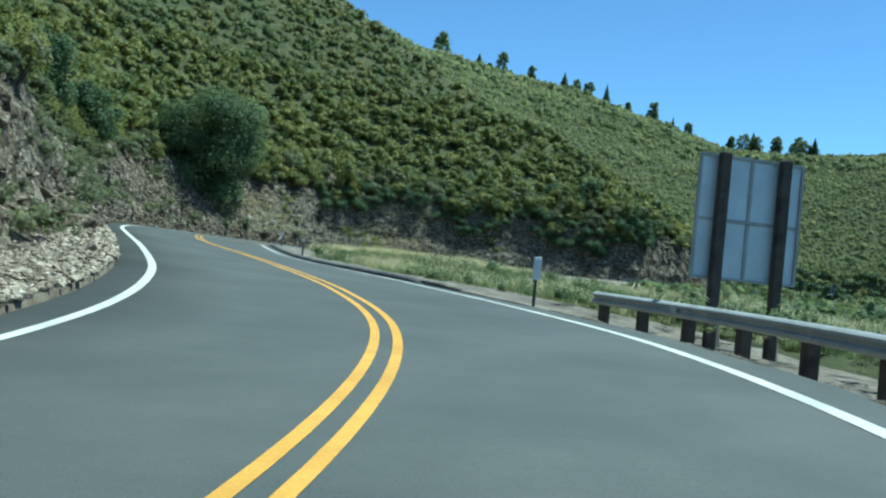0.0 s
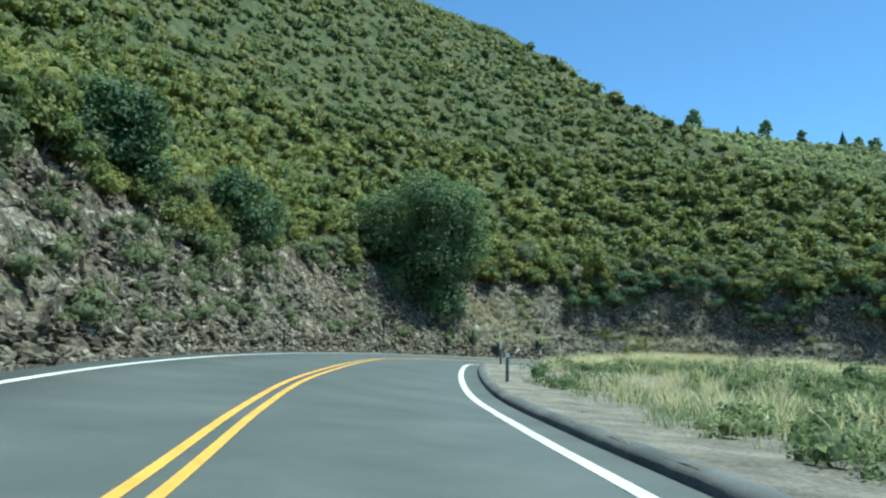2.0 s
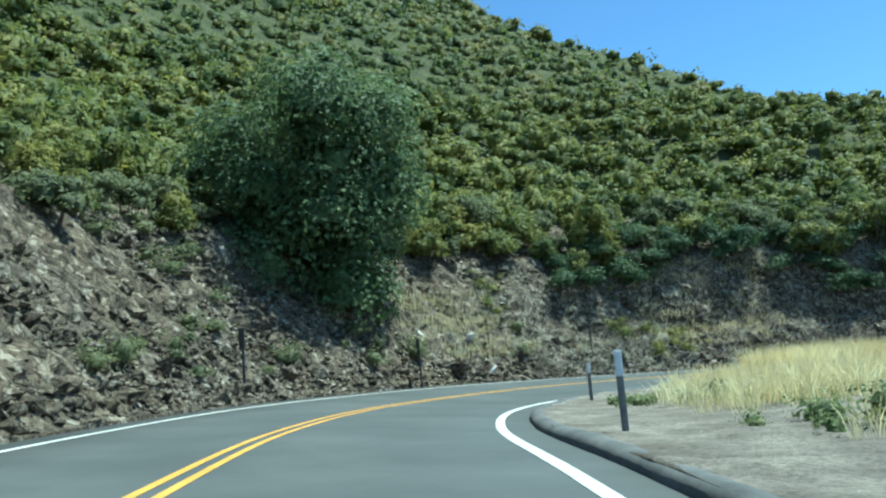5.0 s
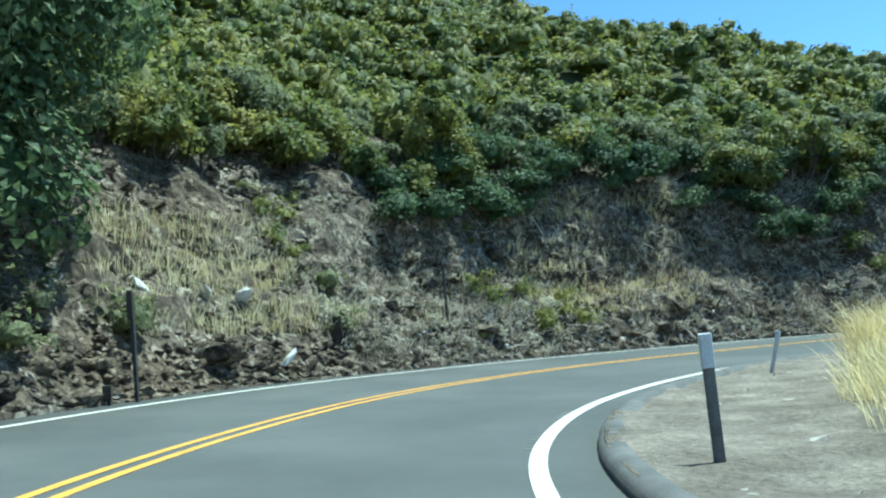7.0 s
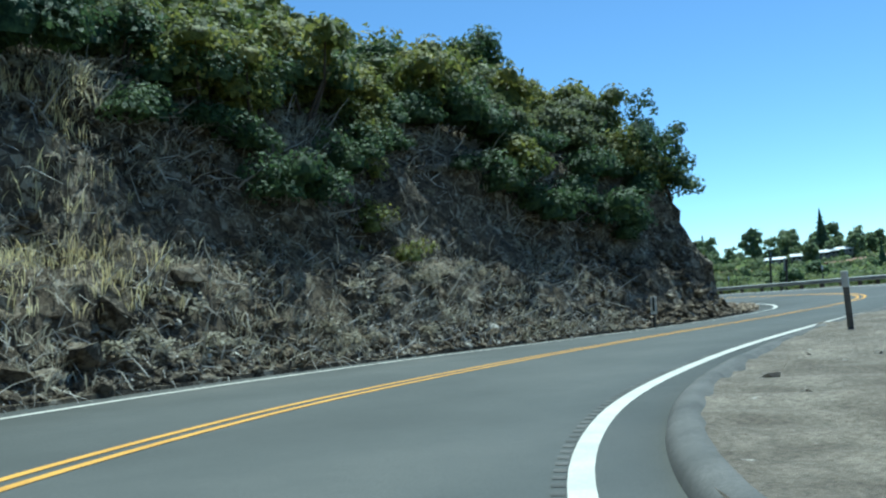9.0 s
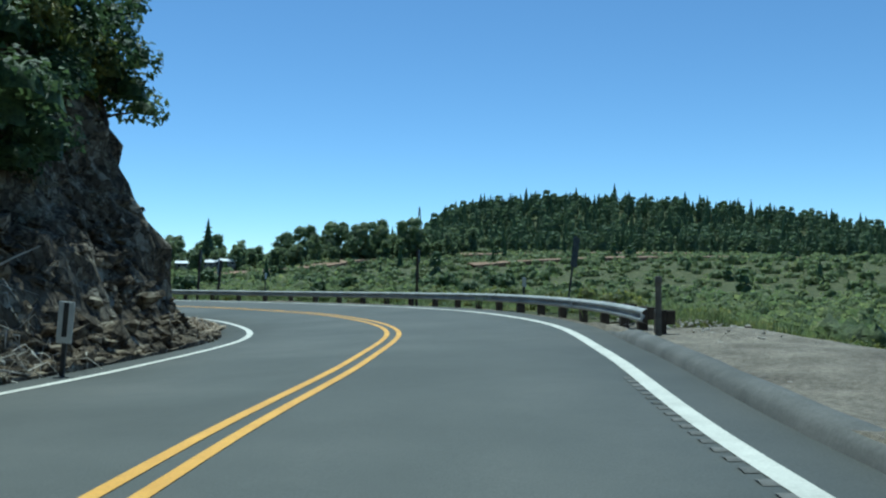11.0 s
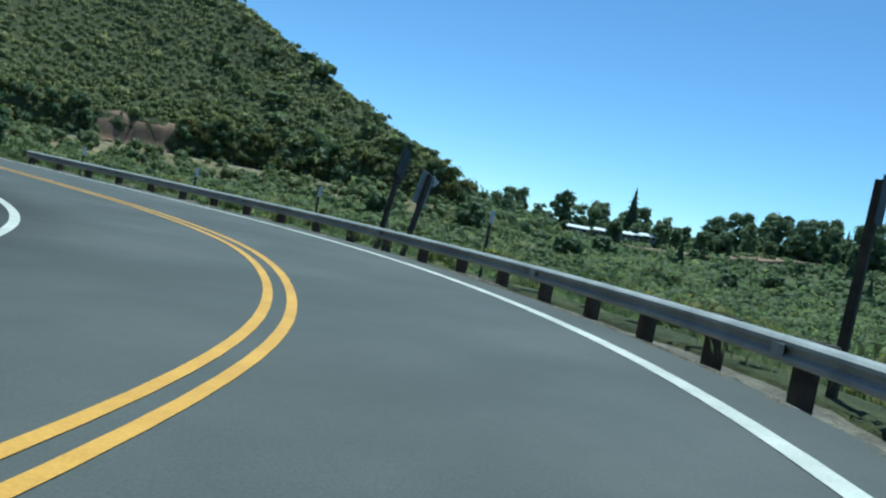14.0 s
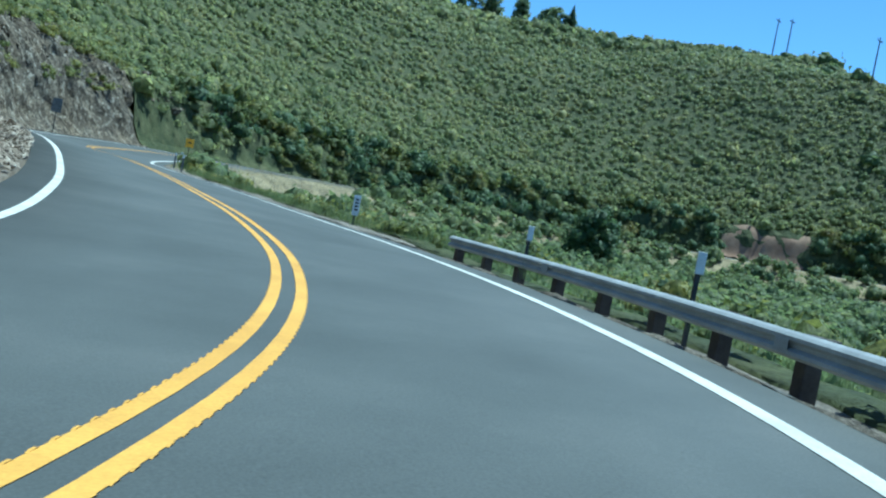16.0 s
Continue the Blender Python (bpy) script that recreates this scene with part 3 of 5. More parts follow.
tagged(new("cut_slope", ribbon("cut_slope", far_sides, [0.0] * len(far_sides), CUT_K, 47, 0.06, SOIL, crag, False)), "low brown earth bank along the far road", "slope", kind="structure")


tagged(new("bare_earth", ribbon("bare_earth", [lane_left(d) for d in (0.7, 1.0, 1.4, 1.8, 2.2, 2.6, 3.0, 3.4, 3.8, 4.2, 4.6)], [0.0] * 11, 41.02, 41.78, 0.03, EARTH, slide_lie, True)), "reddish bare earth slide above the far road", "earth", kind="structure")


def apron_lie(v, ks):
    x, y = v[..., 0], v[..., 1]
    along = np.interp(ks * STEPS, np.arange(len(ALONG)), ALONG)[:, None] + 0 * x
    cols = np.linspace(0, 1, v.shape[1])[None]
    z = land(x, y) + 0.02 + 0.08 * np.clip(cols / 0.35, 0, 1) + 0.04 * rough(along, x + y, 0.5, 3, 55) - 0.5 * (cols == 0) - 0.5 * (cols == 1)
    return np.stack([x, y, z], -1)


for k0, k1 in ((1.2, 6.0), (20.1, 27.0)):
    apron_sides = [lane_left(d) for d in (0.66, 0.72, 0.95, 1.2, 1.5, 1.8, 2.1, 2.4, 2.8, 3.2, 3.6, 3.9)]
    tagged(new("gravel_apron", ribbon("gravel_apron", apron_sides, [0.0] * len(apron_sides), k0, k1, 0.04, LITTER, apron_lie, True)), "brown gravel and litter between the road and the rock cut", "gravel", kind="structure")

# ---- verge on the valley side: kerb, gravel, then the field ----
def verge_lie(v, ks):
    x, y = v[..., 0], v[..., 1]
    index, side = by_road(x, y)
    fall = np.interp(ks, [3.9, 4.4, 19.2, 19.8, 26.2, 26.8], [0.28, 0.0, 0.0, 0.28, 0.28, 0.0])[:, None] * np.clip((-side - RR[index] - 0.72) / 0.7, 0, 1)
    z = land(x, y) + np.interp(ks, [4.4, 4.9, 19.6, 20.2], [0.02, 0.12, 0.12, 0.02])[:, None] - fall
    along = np.interp(ks * STEPS, np.arange(len(ALONG)), ALONG)[:, None] + 0 * x
    z = z + 0.035 * rough(along, x + y, 0.7, 3, 51) + 0.04 * rough(along, x - y, 3.0, 2, 53)
    first = np.arange(v.shape[1])[None] == 0
    last = np.arange(v.shape[1])[None] == v.shape[1] - 1
    z = np.where(first, v[..., 2] - 0.2, np.where(last, z - 0.8, z))
    return np.stack([x, y, z], -1)


verge_sides = [lane_right(0.66)] + [lane_right(d) for d in (0.68, 0.9, 1.2, 1.6, 2.0, 2.5, 3.0, 3.6, 4.3, 5.0, 6.0, 7.0, 8.0)]
verge = tagged(new("verge", ribbon("verge", verge_sides, [0.0] * len(verge_sides), 0, 31, 0.05, GRAVEL, verge_lie, True)), "pale gravel verge beside the road", "verge", kind="structure")


def kerb_lie(v, ks):
    along = np.interp(ks * STEPS, np.arange(len(ALONG)), ALONG)[:, None] + 0 * v[..., 0]
    v = v.copy()
    v[..., 2] += 0.012 * rough(along, along * 0, 1.1, 3, 61) - 0.2 * np.clip(1 - (ks - 4.8) / 0.4, 0, 1)[:, None] - 0.2 * np.clip(1 - (19.7 - ks) / 0.4, 0, 1)[:, None]
    return v


kerb = tagged(new("kerb", ribbon("kerb", [lane_right(d) for d in (0.58, 0.61, 0.67, 0.76, 0.86, 0.96)], [-0.05, 0.085, 0.135, 0.16, 0.155, 0.05], 4.8, 19.7, 0.06, KERB, kerb_lie)), "worn dark asphalt kerb along the verge", "kerb", kind="structure")


tagged(new("verge", ribbon("verge", [lane_right(d) for d in (0.7, 0.75, 1.6, 2.6, 3.6, 4.6, 6.0, 7.5, 9.0)], [0.0] * 9, 31, 47, 0.15, DRY_BANK, verge_lie, True)), "tan bank of dry grass and earth below the far road", "verge", kind="structure")

def bank_lie(v, ks):
    v = verge_lie(v, ks)
    v[..., 2] += 0.05
    v[:, 0, 2] = v[:, 1, 2] - 0.3
    return v


bank_sides = [lane_right(d) for d in (1.9, 1.95, 2.4, 3.0, 3.8, 5.0, 6.5, 7.6, 7.8)]
tagged(new("bank", ribbon("bank", bank_sides, [0.0] * len(bank_sides), 20.3, 31, 0.06, SOIL, bank_lie, True)), "brown soil bank behind the guardrail", "bank", kind="structure")

# ---- loose rock ----
def rock_mesh(name, seed, mat, flat=0.6):
    rng = random.Random(seed)
    bm = bmesh.new()
    bmesh.ops.create_icosphere(bm, subdivisions=1, radius=0.5)
    for v in bm.verts:
        v.co = Vector((v.co.x * rng.uniform(0.75, 1.3), v.co.y * rng.uniform(0.6, 1.1), v.co.z * flat * rng.uniform(0.6, 1.25)))
    return bm_mesh(name, bm, mat)


ROCK_MESHES = [rock_mesh("rock", n, ROCK, 0.45 + 0.06 * n) for n in range(6)]
rng = random.Random(7)


def on_cut(k, out):
    """A place on the cut, out metres beyond the left edge line, with the slope's height there."""
    p = spot(k, float(np.interp(k * STEPS, np.arange(len(RL)), RL)) + out)
    return p[0], p[1], float(land(p[0], p[1]))


def rubble(name, count, k0, k1, out, size, mat, seed, label, lift=0.05):
    """Many small stones in one mesh."""
    r = np.random.RandomState(seed)
    base = bpy.data.meshes.new("stone_form")
    bm = bmesh.new()
    bmesh.ops.create_icosphere(bm, subdivisions=1, radius=0.5)
    bm.to_mesh(base)
    form = np.array([v.co[:] for v in base.vertices])
    tris = np.array([p.vertices[:] for p in base.polygons])
    bm.free()
    bpy.data.meshes.remove(base)
    k = r.uniform(k0, k1, count)
    d = out[0] + (out[1] - out[0]) * r.uniform(0, 1, count) ** 1.4
    bare = np.interp(k * STEPS, np.arange(len(APRON)), APRON)
    d = np.where((bare > 1.0) & (d > 0) & (mat is ROCK), np.maximum(d, bare + 0.5 + 0.6 * r.uniform(0, 1, count)), d)
    sides = np.interp(k * STEPS, np.arange(len(RL)), RL) + d if out[1] > 0 else -np.interp(k * STEPS, np.arange(len(RR)), RR) + d
    p = np.array([spot(a, b) for a, b in zip(k, sides)])
    p[:, 2] = land(p[:, 0], p[:, 1]) + lift
    s = size * np.exp(r.normal(0, 0.5, count))
    shape = form[None] * (1 + 0.35 * r.uniform(-1, 1, (count, len(form), 1))) * np.stack([s * r.uniform(0.8, 1.5, count), s * r.uniform(0.6, 1.0, count), s * r.uniform(0.35, 0.7, count)], -1)[:, None]
    a, t = r.uniform(0, 6.283, count), r.uniform(-0.7, 0.7, count)
    c, sn, ct, st = np.cos(a), np.sin(a), np.cos(t), np.sin(t)
    x, y, z = shape[..., 0], shape[..., 1], shape[..., 2]
    x, z = x * ct[:, None] + z * st[:, None], -x * st[:, None] + z * ct[:, None]
    shape = np.stack([x * c[:, None] - y * sn[:, None], x * sn[:, None] + y * c[:, None], z], -1) + p[:, None]
    faces = (tris[None] + (np.arange(count) * len(form))[:, None, None]).reshape(-1, 3)
    return tagged(new(name, soup(name, shape.reshape(-1, 3), faces, mat)), label, "rubble", kind="stuff")


rubble("rubble", 1500, 2.0, 5.6, (2.9, 6.5), 0.17, ROCK, 2, "broken brown rock at the foot of the first rock wall")
rubble("rubble", 6000, 11.5, 17.0, (0.8, 6.5), 0.17, ROCK, 16, "grey-brown rubble below the oak")
rubble("rubble", 7600, 5.6, 20.5, (0.72, 6.5), 0.15, ROCK, 3, "broken brown rock rubble on the road cut")
rubble("rubble", 7000, 3.0, 13.0, (1.2, 7.0), 0.24, ROCK, 14, "angular broken rock over the first road cut")
rubble("rubble", 900, 1.6, 5.2, (2.9, 7.0), 0.45, ROCK, 15, "large angular blocks of the first rock wall")
rubble("rubble", 1600, 3.0, 17.0, (0.9, 8.0), 0.3, ROCK, 4, "larger broken rock on the road cut")
rubble("gravel_stones", 4600, 6.0, 20.0, (-5.6, -0.95), 0.062, STONE, 5, "loose gravel stones on the verge")
rubble("rubble", 2600, 14.0, 20.6, (1.0, 5.2), 0.22, ROCK, 10, "broken rock standing out of the rock point")
rubble("litter", 5200, 1.4, 5.8, (0.7, 3.6), 0.075, CHIPS, 8, "loose stones and litter on the gravel apron", 0.12)
rubble("litter", 4200, 14.9, 18.8, (0.8, 4.8), 0.06, TWIG, 18, "pale flakes of rock and dead leaves on the road cut")
rubble("litter", 4600, 20.2, 31.0, (0.72, 3.4), 0.07, CHIPS, 9, "loose stones and litter on the inner gravel apron", 0.12)
rubble("rubble", 1500, 20.8, 35.0, (2.9, 6.5), 0.28, ROCK, 6, "broken rock below the inner cut")

# ---- rail, posts, markers and signs ----
def rail_profile():
    """The steel W beam in section: metres out of the posts, metres up."""
    return [(0.0, 0.0), (0.045, 0.018), (0.08, 0.04), (0.08, 0.072), (0.03, 0.105), (0.03, 0.14), (0.08, 0.172), (0.08, 0.205), (0.045, 0.232), (0.0, 0.25)]


def guardrail(k0, k1, side, top, label, k_low=None):
    """A W-beam rail on wooden posts from k0 to k1, side metres beyond the right edge line."""
    a0 = spot(k0, -float(np.interp(k0 * STEPS, np.arange(len(RR)), RR)) - side)
    rail = tagged(new("guardrail"), label, "guardrail")
    rail.location = a0
    n = np.arange(len(ALONG))
    s0, s1 = np.interp([k0 * STEPS, k1 * STEPS], n, ALONG)
    count = int((s1 - s0) / 1.47)
    beam_k = [float(np.interp(s0 + i * 0.49, ALONG, n)) / STEPS for i in range(count * 3 + 1)]

    def at(k, out, up):
        p = spot(k, -float(np.interp(k * STEPS, n, RR)) - side + out)
        return Vector(p) + Vector((0, 0, up))

    sections = -(-count // 4)
    for b in range(sections):
        ks = beam_k[b * 12 : b * 12 + 13]
        if len(ks) < 2:
            continue
        rows = [[at(k, out + 0.10 + (0.004 if b % 2 else 0), top - 0.25 + h) for out, h in rail_profile()] for k in ks]
        rows += [[at(k, out + 0.096, top - 0.25 + h) for out, h in rail_profile()] for k in ks]
        verts = [v - Vector(a0) for row in rows for v in row]
        w, half = len(rail_profile()), len(ks)
        faces = []
        for i in range(half - 1):
            for j in range(w - 1):
                q = (i * w + j, (i + 1) * w + j, (i + 1) * w + j + 1, i * w + j + 1)
                faces.append(q)
                faces.append(tuple(c + half * w for c in reversed(q)))
        for i in range(half - 1):
            for j in (0, w - 1):
                faces.append((i * w + j, (i + 1) * w + j, (i + 1 + half) * w + j, (i + half) * w + j))
        part("beam", mesh_of("beam", verts, faces, STEEL), rail, "galvanized steel W-beam")
        k = ks[0]
        m = Matrix.Translation(at(k, 0.19, top - 0.125) - Vector(a0)) @ Matrix.Rotation(radians(heading(k)), 4, "Z")
        plate = bmesh.new()
        box(plate, (-0.12, -0.006, -0.05), (0.12, 0.0, 0.05), 0.002, m)
        part("splice_plate", plate, rail, "steel splice plate", STEEL)
    for i in range(count + 1):
        k = beam_k[min(i * 3, len(beam_k) - 1)]
        foot = at(k, -0.12, 0)
        low = float(land(foot.x, foot.y)) - 0.3
        bm = bmesh.new()
        box(bm, (-0.09, -0.09, low - foot.z), (0.09, 0.09, top - 0.02), 0.012)
        box(bm, (-0.07, -0.24, top - 0.27), (0.07, -0.095, top - 0.03), 0.01)
        m = Matrix.Translation(foot - Vector(a0)) @ Matrix.Rotation(radians(heading(k)), 4, "Z")
        bmesh.ops.transform(bm, matrix=m, verts=bm.verts[:])
        part("post", bm, rail, "dark square wooden post", WOOD_POST)
    return rail


guardrail(0.1, 4.05, 1.55, 0.51, "weathered steel guardrail on dark wooden posts by the road")
guardrail(19.3, 26.14, 1.12, 0.49, "long weathered steel guardrail on dark wooden posts round the bend")


def stand(name, k, side, label, category, group="", turn=0.0, lean=(0.0, 0.0)):
    """An empty at the foot of a roadside thing, its local x along the road."""
    p = spot(k, side)
    z = float(land(p[0], p[1])) + (0.1 if side < 0 else 0.0)
    ob = tagged(new(name), label, category, group)
    ob.matrix_world = Matrix.Translation((p[0], p[1], z)) @ Matrix.Rotation(radians(heading(k) + turn), 4, "Z") @ Euler((radians(lean[0]), radians(lean[1]), 0)).to_matrix().to_4x4()
    return ob


def delineator(k, side, high, label, lean=(0.0, 0.0), post_mat=GREY_PLASTIC, head_mat=WHITE_PLASTIC, head=0.32, wide=0.1):
    """A flexible roadside post with a reflective head."""
    ob = stand("delineator", k, side, label, "delineator", "delineators beside the road", 0, lean)
    bm = bmesh.new()
    for n in range(5):
        y0 = -wide / 2 + wide * n / 5
        bow = 0.018 * math.cos((n - 2) * 0.7)
        box(bm, (-0.012 - bow, y0, -0.25), (0.004 - bow, y0 + wide / 5, high))
    bmesh.ops.remove_doubles(bm, verts=bm.verts[:], dist=0.0005)
    part("post", bm, ob, "", post_mat)
    bm = box(bmesh.new(), (-0.045, -wide / 2 - 0.004, high - head), (0.014, wide / 2 + 0.004, high + 0.015), 0.006)
    part("reflector", bm, ob, "pale reflective head", head_mat)
    return ob


delineator(8.18, -5.2, 0.84, "dark grey roadside post with a pale head on gravel", head=0.12)
delineator(10.53, -5.35, 1.12, "grey roadside post with a white reflective head", head=0.35)
delineator(12.68, -5.35, 1.1, "grey roadside post with a white reflective head", head=0.28)
delineator(14.82, -5.75, 0.82, "white roadside post leaning over the gravel", (12, 14), WHITE_PLASTIC, head=0.2, wide=0.08)
delineator(17.43, -5.22, 1.02, "grey roadside post with a pale head on gravel", head=0.26)
delineator(19.25, -4.66, 0.92, "dark roadside post near the end of the guardrail", head=0.1, head_mat=GREY_PLASTIC)


def stake(k, side, high, label, board=None):
    """A thin steel stake with bolt holes, some with a dark wooden board."""
    ob = stand("snow_stake", k, side, label, "stake", "stakes below the cut")
    bm = bmesh.new()
    box(bm, (-0.03, -0.035, -0.3), (-0.018, 0.035, high))
    box(bm, (-0.018, -0.035, -0.3), (0.02, -0.024, high))
    box(bm, (-0.018, 0.024, -0.3), (0.02, 0.035, high))
    part("post", bm, ob, "", DARK_PANEL)
    if board:
        w, h = board
        part("board", box(bmesh.new(), (-0.075, -w / 2, high - h), (-0.032, w / 2, high + 0.03), 0.008), ob, "dark weathered board", WOOD_POST)
    return ob


stake(12.36, 4.7, 1.92, "dark steel stake with a weathered board below the cut", (0.2, 0.62))
stake(13.68, 3.98, 1.95, "dark steel stake with a narrow board below the cut", (0.13, 0.5))
stake(15.18, 5.2, 1.88, "thin dark steel stake below the cut")
stake(9.95, 4.25, 0.95, "short thin dark stake below the rock slope")
stake(15.12, 4.9, 0.45, "low dark wooden stub beside the road", (0.16, 0.4))
stake(13.6, 4.05, 0.28, "low dark wooden stub beside the road", (0.18, 0.25))
stake(14.62, 4.9, 0.85, "dark charred stump beside the road", (0.3, 0.72))


def paddle(name, k, side, high, size, label, face, post_mat=DARK_PANEL, turn=0.0, lean=(0.0, 0.0), bars=0, thick=0.012, category="road sign", stout=0.0):
    """A panel sign on a post; bars: dark bars on its face, for writing."""
    ob = stand(name, k, side, label, category, "", turn, lean)
    high += float(spot(k, side)[2]) - ob.matrix_world.translation.z
    w, h = size
    bm = bmesh.new()
    box(bm, (-0.03, -0.03, -0.4), (-0.02, 0.03, high))
    box(bm, (-0.02, -0.03, -0.4), (0.012, -0.02, high))
    box(bm, (-0.02, 0.02, -0.4), (0.012, 0.03, high))
    if stout:
        bm.free()
        bm = box(bmesh.new(), (-0.033, -stout / 2, -0.4), (0.07, stout / 2, high - 0.02), 0.008)
    part("post", bm, ob, "", post_mat)
    bm = box(bmesh.new(), (-0.034 - thick, -w / 2, high - h), (-0.034, w / 2, high + 0.02), min(0.004, thick / 3))
    panel = part("panel", bm, ob, "", face)
    for n in range(bars):
        z = high - h * (0.18 + 0.7 * n / max(bars, 1))
        bm = box(bmesh.new(), (-0.034 - thick - 0.004, -w * 0.28, z - h * 0.05), (-0.034 - thick, w * 0.28, z + h * 0.05))
        part("marking", bm, panel, "black marking", BLACK_PAINT)
    return ob


paddle("marker_sign", 4.2, -4.85, 1.08, (0.2, 0.5), "pale grey marker panel on a dark post", BOARD)
edge_marker = paddle("marker_sign", 18.84, 3.86, 0.98, (0.22, 0.54), "narrow white marker panel with a dark middle stripe below the cut", WHITE_PLASTIC, lean=(4, 0))
part("marking", box(bmesh.new(), (-0.052, -0.035, 0.5), (-0.046, 0.035, 0.96)), edge_marker, "dark stripe", DARK_PANEL)
paddle("chevron_sign", 20.7, -5.98, 2.2, (0.36, 0.92), "dark chevron board seen from its back behind the guardrail", DARK_PANEL, turn=35, lean=(13, 0))
paddle("chevron_sign", 22.07, -5.8, 2.15, (0.3, 0.5), "dark narrow board on a post behind the guardrail", DARK_PANEL, WOOD_POST, turn=40, lean=(4, 0), stout=0.1)
paddle("chevron_sign", 23.79, -5.5, 2.62, (0.55, 0.75), "dark chevron board on a stout post behind the guardrail", DARK_PANEL, WOOD_POST, turn=30, lean=(14, 0), stout=0.15)
paddle("chevron_sign", 23.63, -5.45, 2.05, (0.56, 0.85), "grey board fixed to a stout dark post behind the guardrail", PALE_BACK, WOOD_POST, turn=200, lean=(-14, 0), stout=0.13)
for k, side, high in ((20.9, -5.2, 0.95), (23.3, -5.9, 1.3), (24.3, -6.2, 1.15), (24.95, -5.3, 1.05), (25.75, -5.4, 1.0)):
    paddle("marker_sign", k, side, high, (0.13, 0.28), "small white marker panel behind the guardrail", WHITE_PLASTIC)
paddle("marker_sign", 27.14, -4.95, 0.95, (0.22, 0.6), "white marker panel with dark markings by the roadside", WHITE_PLASTIC, bars=4)
paddle("marker_sign", 32.1, 4.5, 2.2, (0.6, 0.9), "grey back of a sign leaning by the inner cut", GREY_PLASTIC, turn=20)
for k, side in ((30.2, -4.3), (30.9, -4.5), (31.6, -4.6)):
    delineator(k, side, 0.8, "thin dark roadside post inside the far bend", head=0.15)


def big_sign(label):
    """The back of a large board on two timber posts with braces."""
    ob = tagged(new("road_sign"), label, "road sign")
    ob.matrix_world = Matrix.Translation((11.7, 63.7, 0.35)) @ Matrix.Rotation(radians(24), 4, "Z")
    w, lo, hi = 1.07, 1.62, 3.86
    panel = part("panel", box(bmesh.new(), (-w, 0.07, lo), (w, 0.085, hi), 0.004), ob, "pale aluminium panel back", BOARD)
    bm = bmesh.new()
    for x0, x1, z0, z1 in ((-w, w, lo, lo + 0.05), (-w, w, hi - 0.05, hi), (-w, -w + 0.05, lo + 0.05, hi - 0.05), (w - 0.05, w, lo + 0.05, hi - 0.05)):
        box(bm, (x0, 0.03, z0), (x1, 0.069, z1))
    part("edge_frame", bm, panel, "folded aluminium edge", STEEL)
    bm = bmesh.new()
    box(bm, (-w + 0.05, 0.04, 2.66), (w - 0.05, 0.068, 2.72))
    box(bm, (-0.03, 0.044, lo + 0.05), (0.03, 0.068, 2.66))
    box(bm, (-0.03, 0.044, 2.72), (0.03, 0.068, hi - 0.05))
    part("stiffener", bm, panel, "aluminium stiffening ribs", STEEL)
    for x in (-0.62, 0.62):
        part("post", box(bmesh.new(), (x - 0.095, -0.11, -0.8), (x + 0.095, 0.04, hi + 0.03), 0.012), ob, "dark square timber post", WOOD_POST)
        bm = box(bmesh.new(), (x - 0.05, -0.06, -0.9), (x + 0.05, 0.04, 1.9), 0.008)
        bmesh.ops.transform(bm, matrix=Matrix.Translation((x + 0.02, 0.02, 1.75)) @ Matrix.Rotation(radians(24), 4, "X") @ Matrix.Rotation(radians(-20), 4, "Y") @ Matrix.Translation((-x, 0, -1.75)), verts=bm.verts[:])
        part("brace", bm, ob, "pale slanting timber brace", DEAD_WOOD)
    return ob


big_sign("large pale sign board seen from its back on two timber posts")


def warning_sign(x, y, z, turn, label):
    ob = tagged(new("warning_sign"), label, "road sign")
    low = float(land(x, y))
    ob.matrix_world = Matrix.Translation((x, y, low)) @ Matrix.Rotation(radians(turn), 4, "Z")
    part("post", box(bmesh.new(), (-0.04, -0.0, -0.3), (0.04, 0.06, z - low + 0.5), 0.006), ob, "", WOOD_POST)
    bm = box(bmesh.new(), (-0.34, -0.03, z - low - 0.36), (0.34, -0.005, z - low + 0.36), 0.004)
    panel = part("panel", bm, ob, "orange sign face", ORANGE)
    part("marking", box(bmesh.new(), (-0.15, -0.036, z - low - 0.03), (0.15, -0.031, z - low + 0.08)), panel, "dark marking", BLACK_PAINT)
    return ob


warning_sign(20.1, 235.9, 4.95, 12, "orange warning sign on a post by the far bend")


def diamond_sign(x, y, z, turn, label):
    """A square plate set on its corner, seen from its bare back."""
    ob = tagged(new("warning_sign"), label, "road sign")
    low = float(land(x, y))
    ob.matrix_world = Matrix.Translation((x, y, low)) @ Matrix.Rotation(radians(turn), 4, "Z")
    part("post", box(bmesh.new(), (-0.06, -0.13, -0.4), (0.06, -0.01, z - low + 0.5), 0.008), ob, "", WOOD_POST)
    m = Matrix.Translation((0, 0, z - low)) @ Matrix.Rotation(radians(45), 4, "Y")
    part("panel", box(bmesh.new(), (-0.75, 0.0, -0.75), (0.75, 0.02, 0.75), 0.005, m), ob, "bare grey sign back", BOARD)


diamond_sign(132.0, 243.9, 8.5, -42, "grey back of a diamond road sign by the far road")


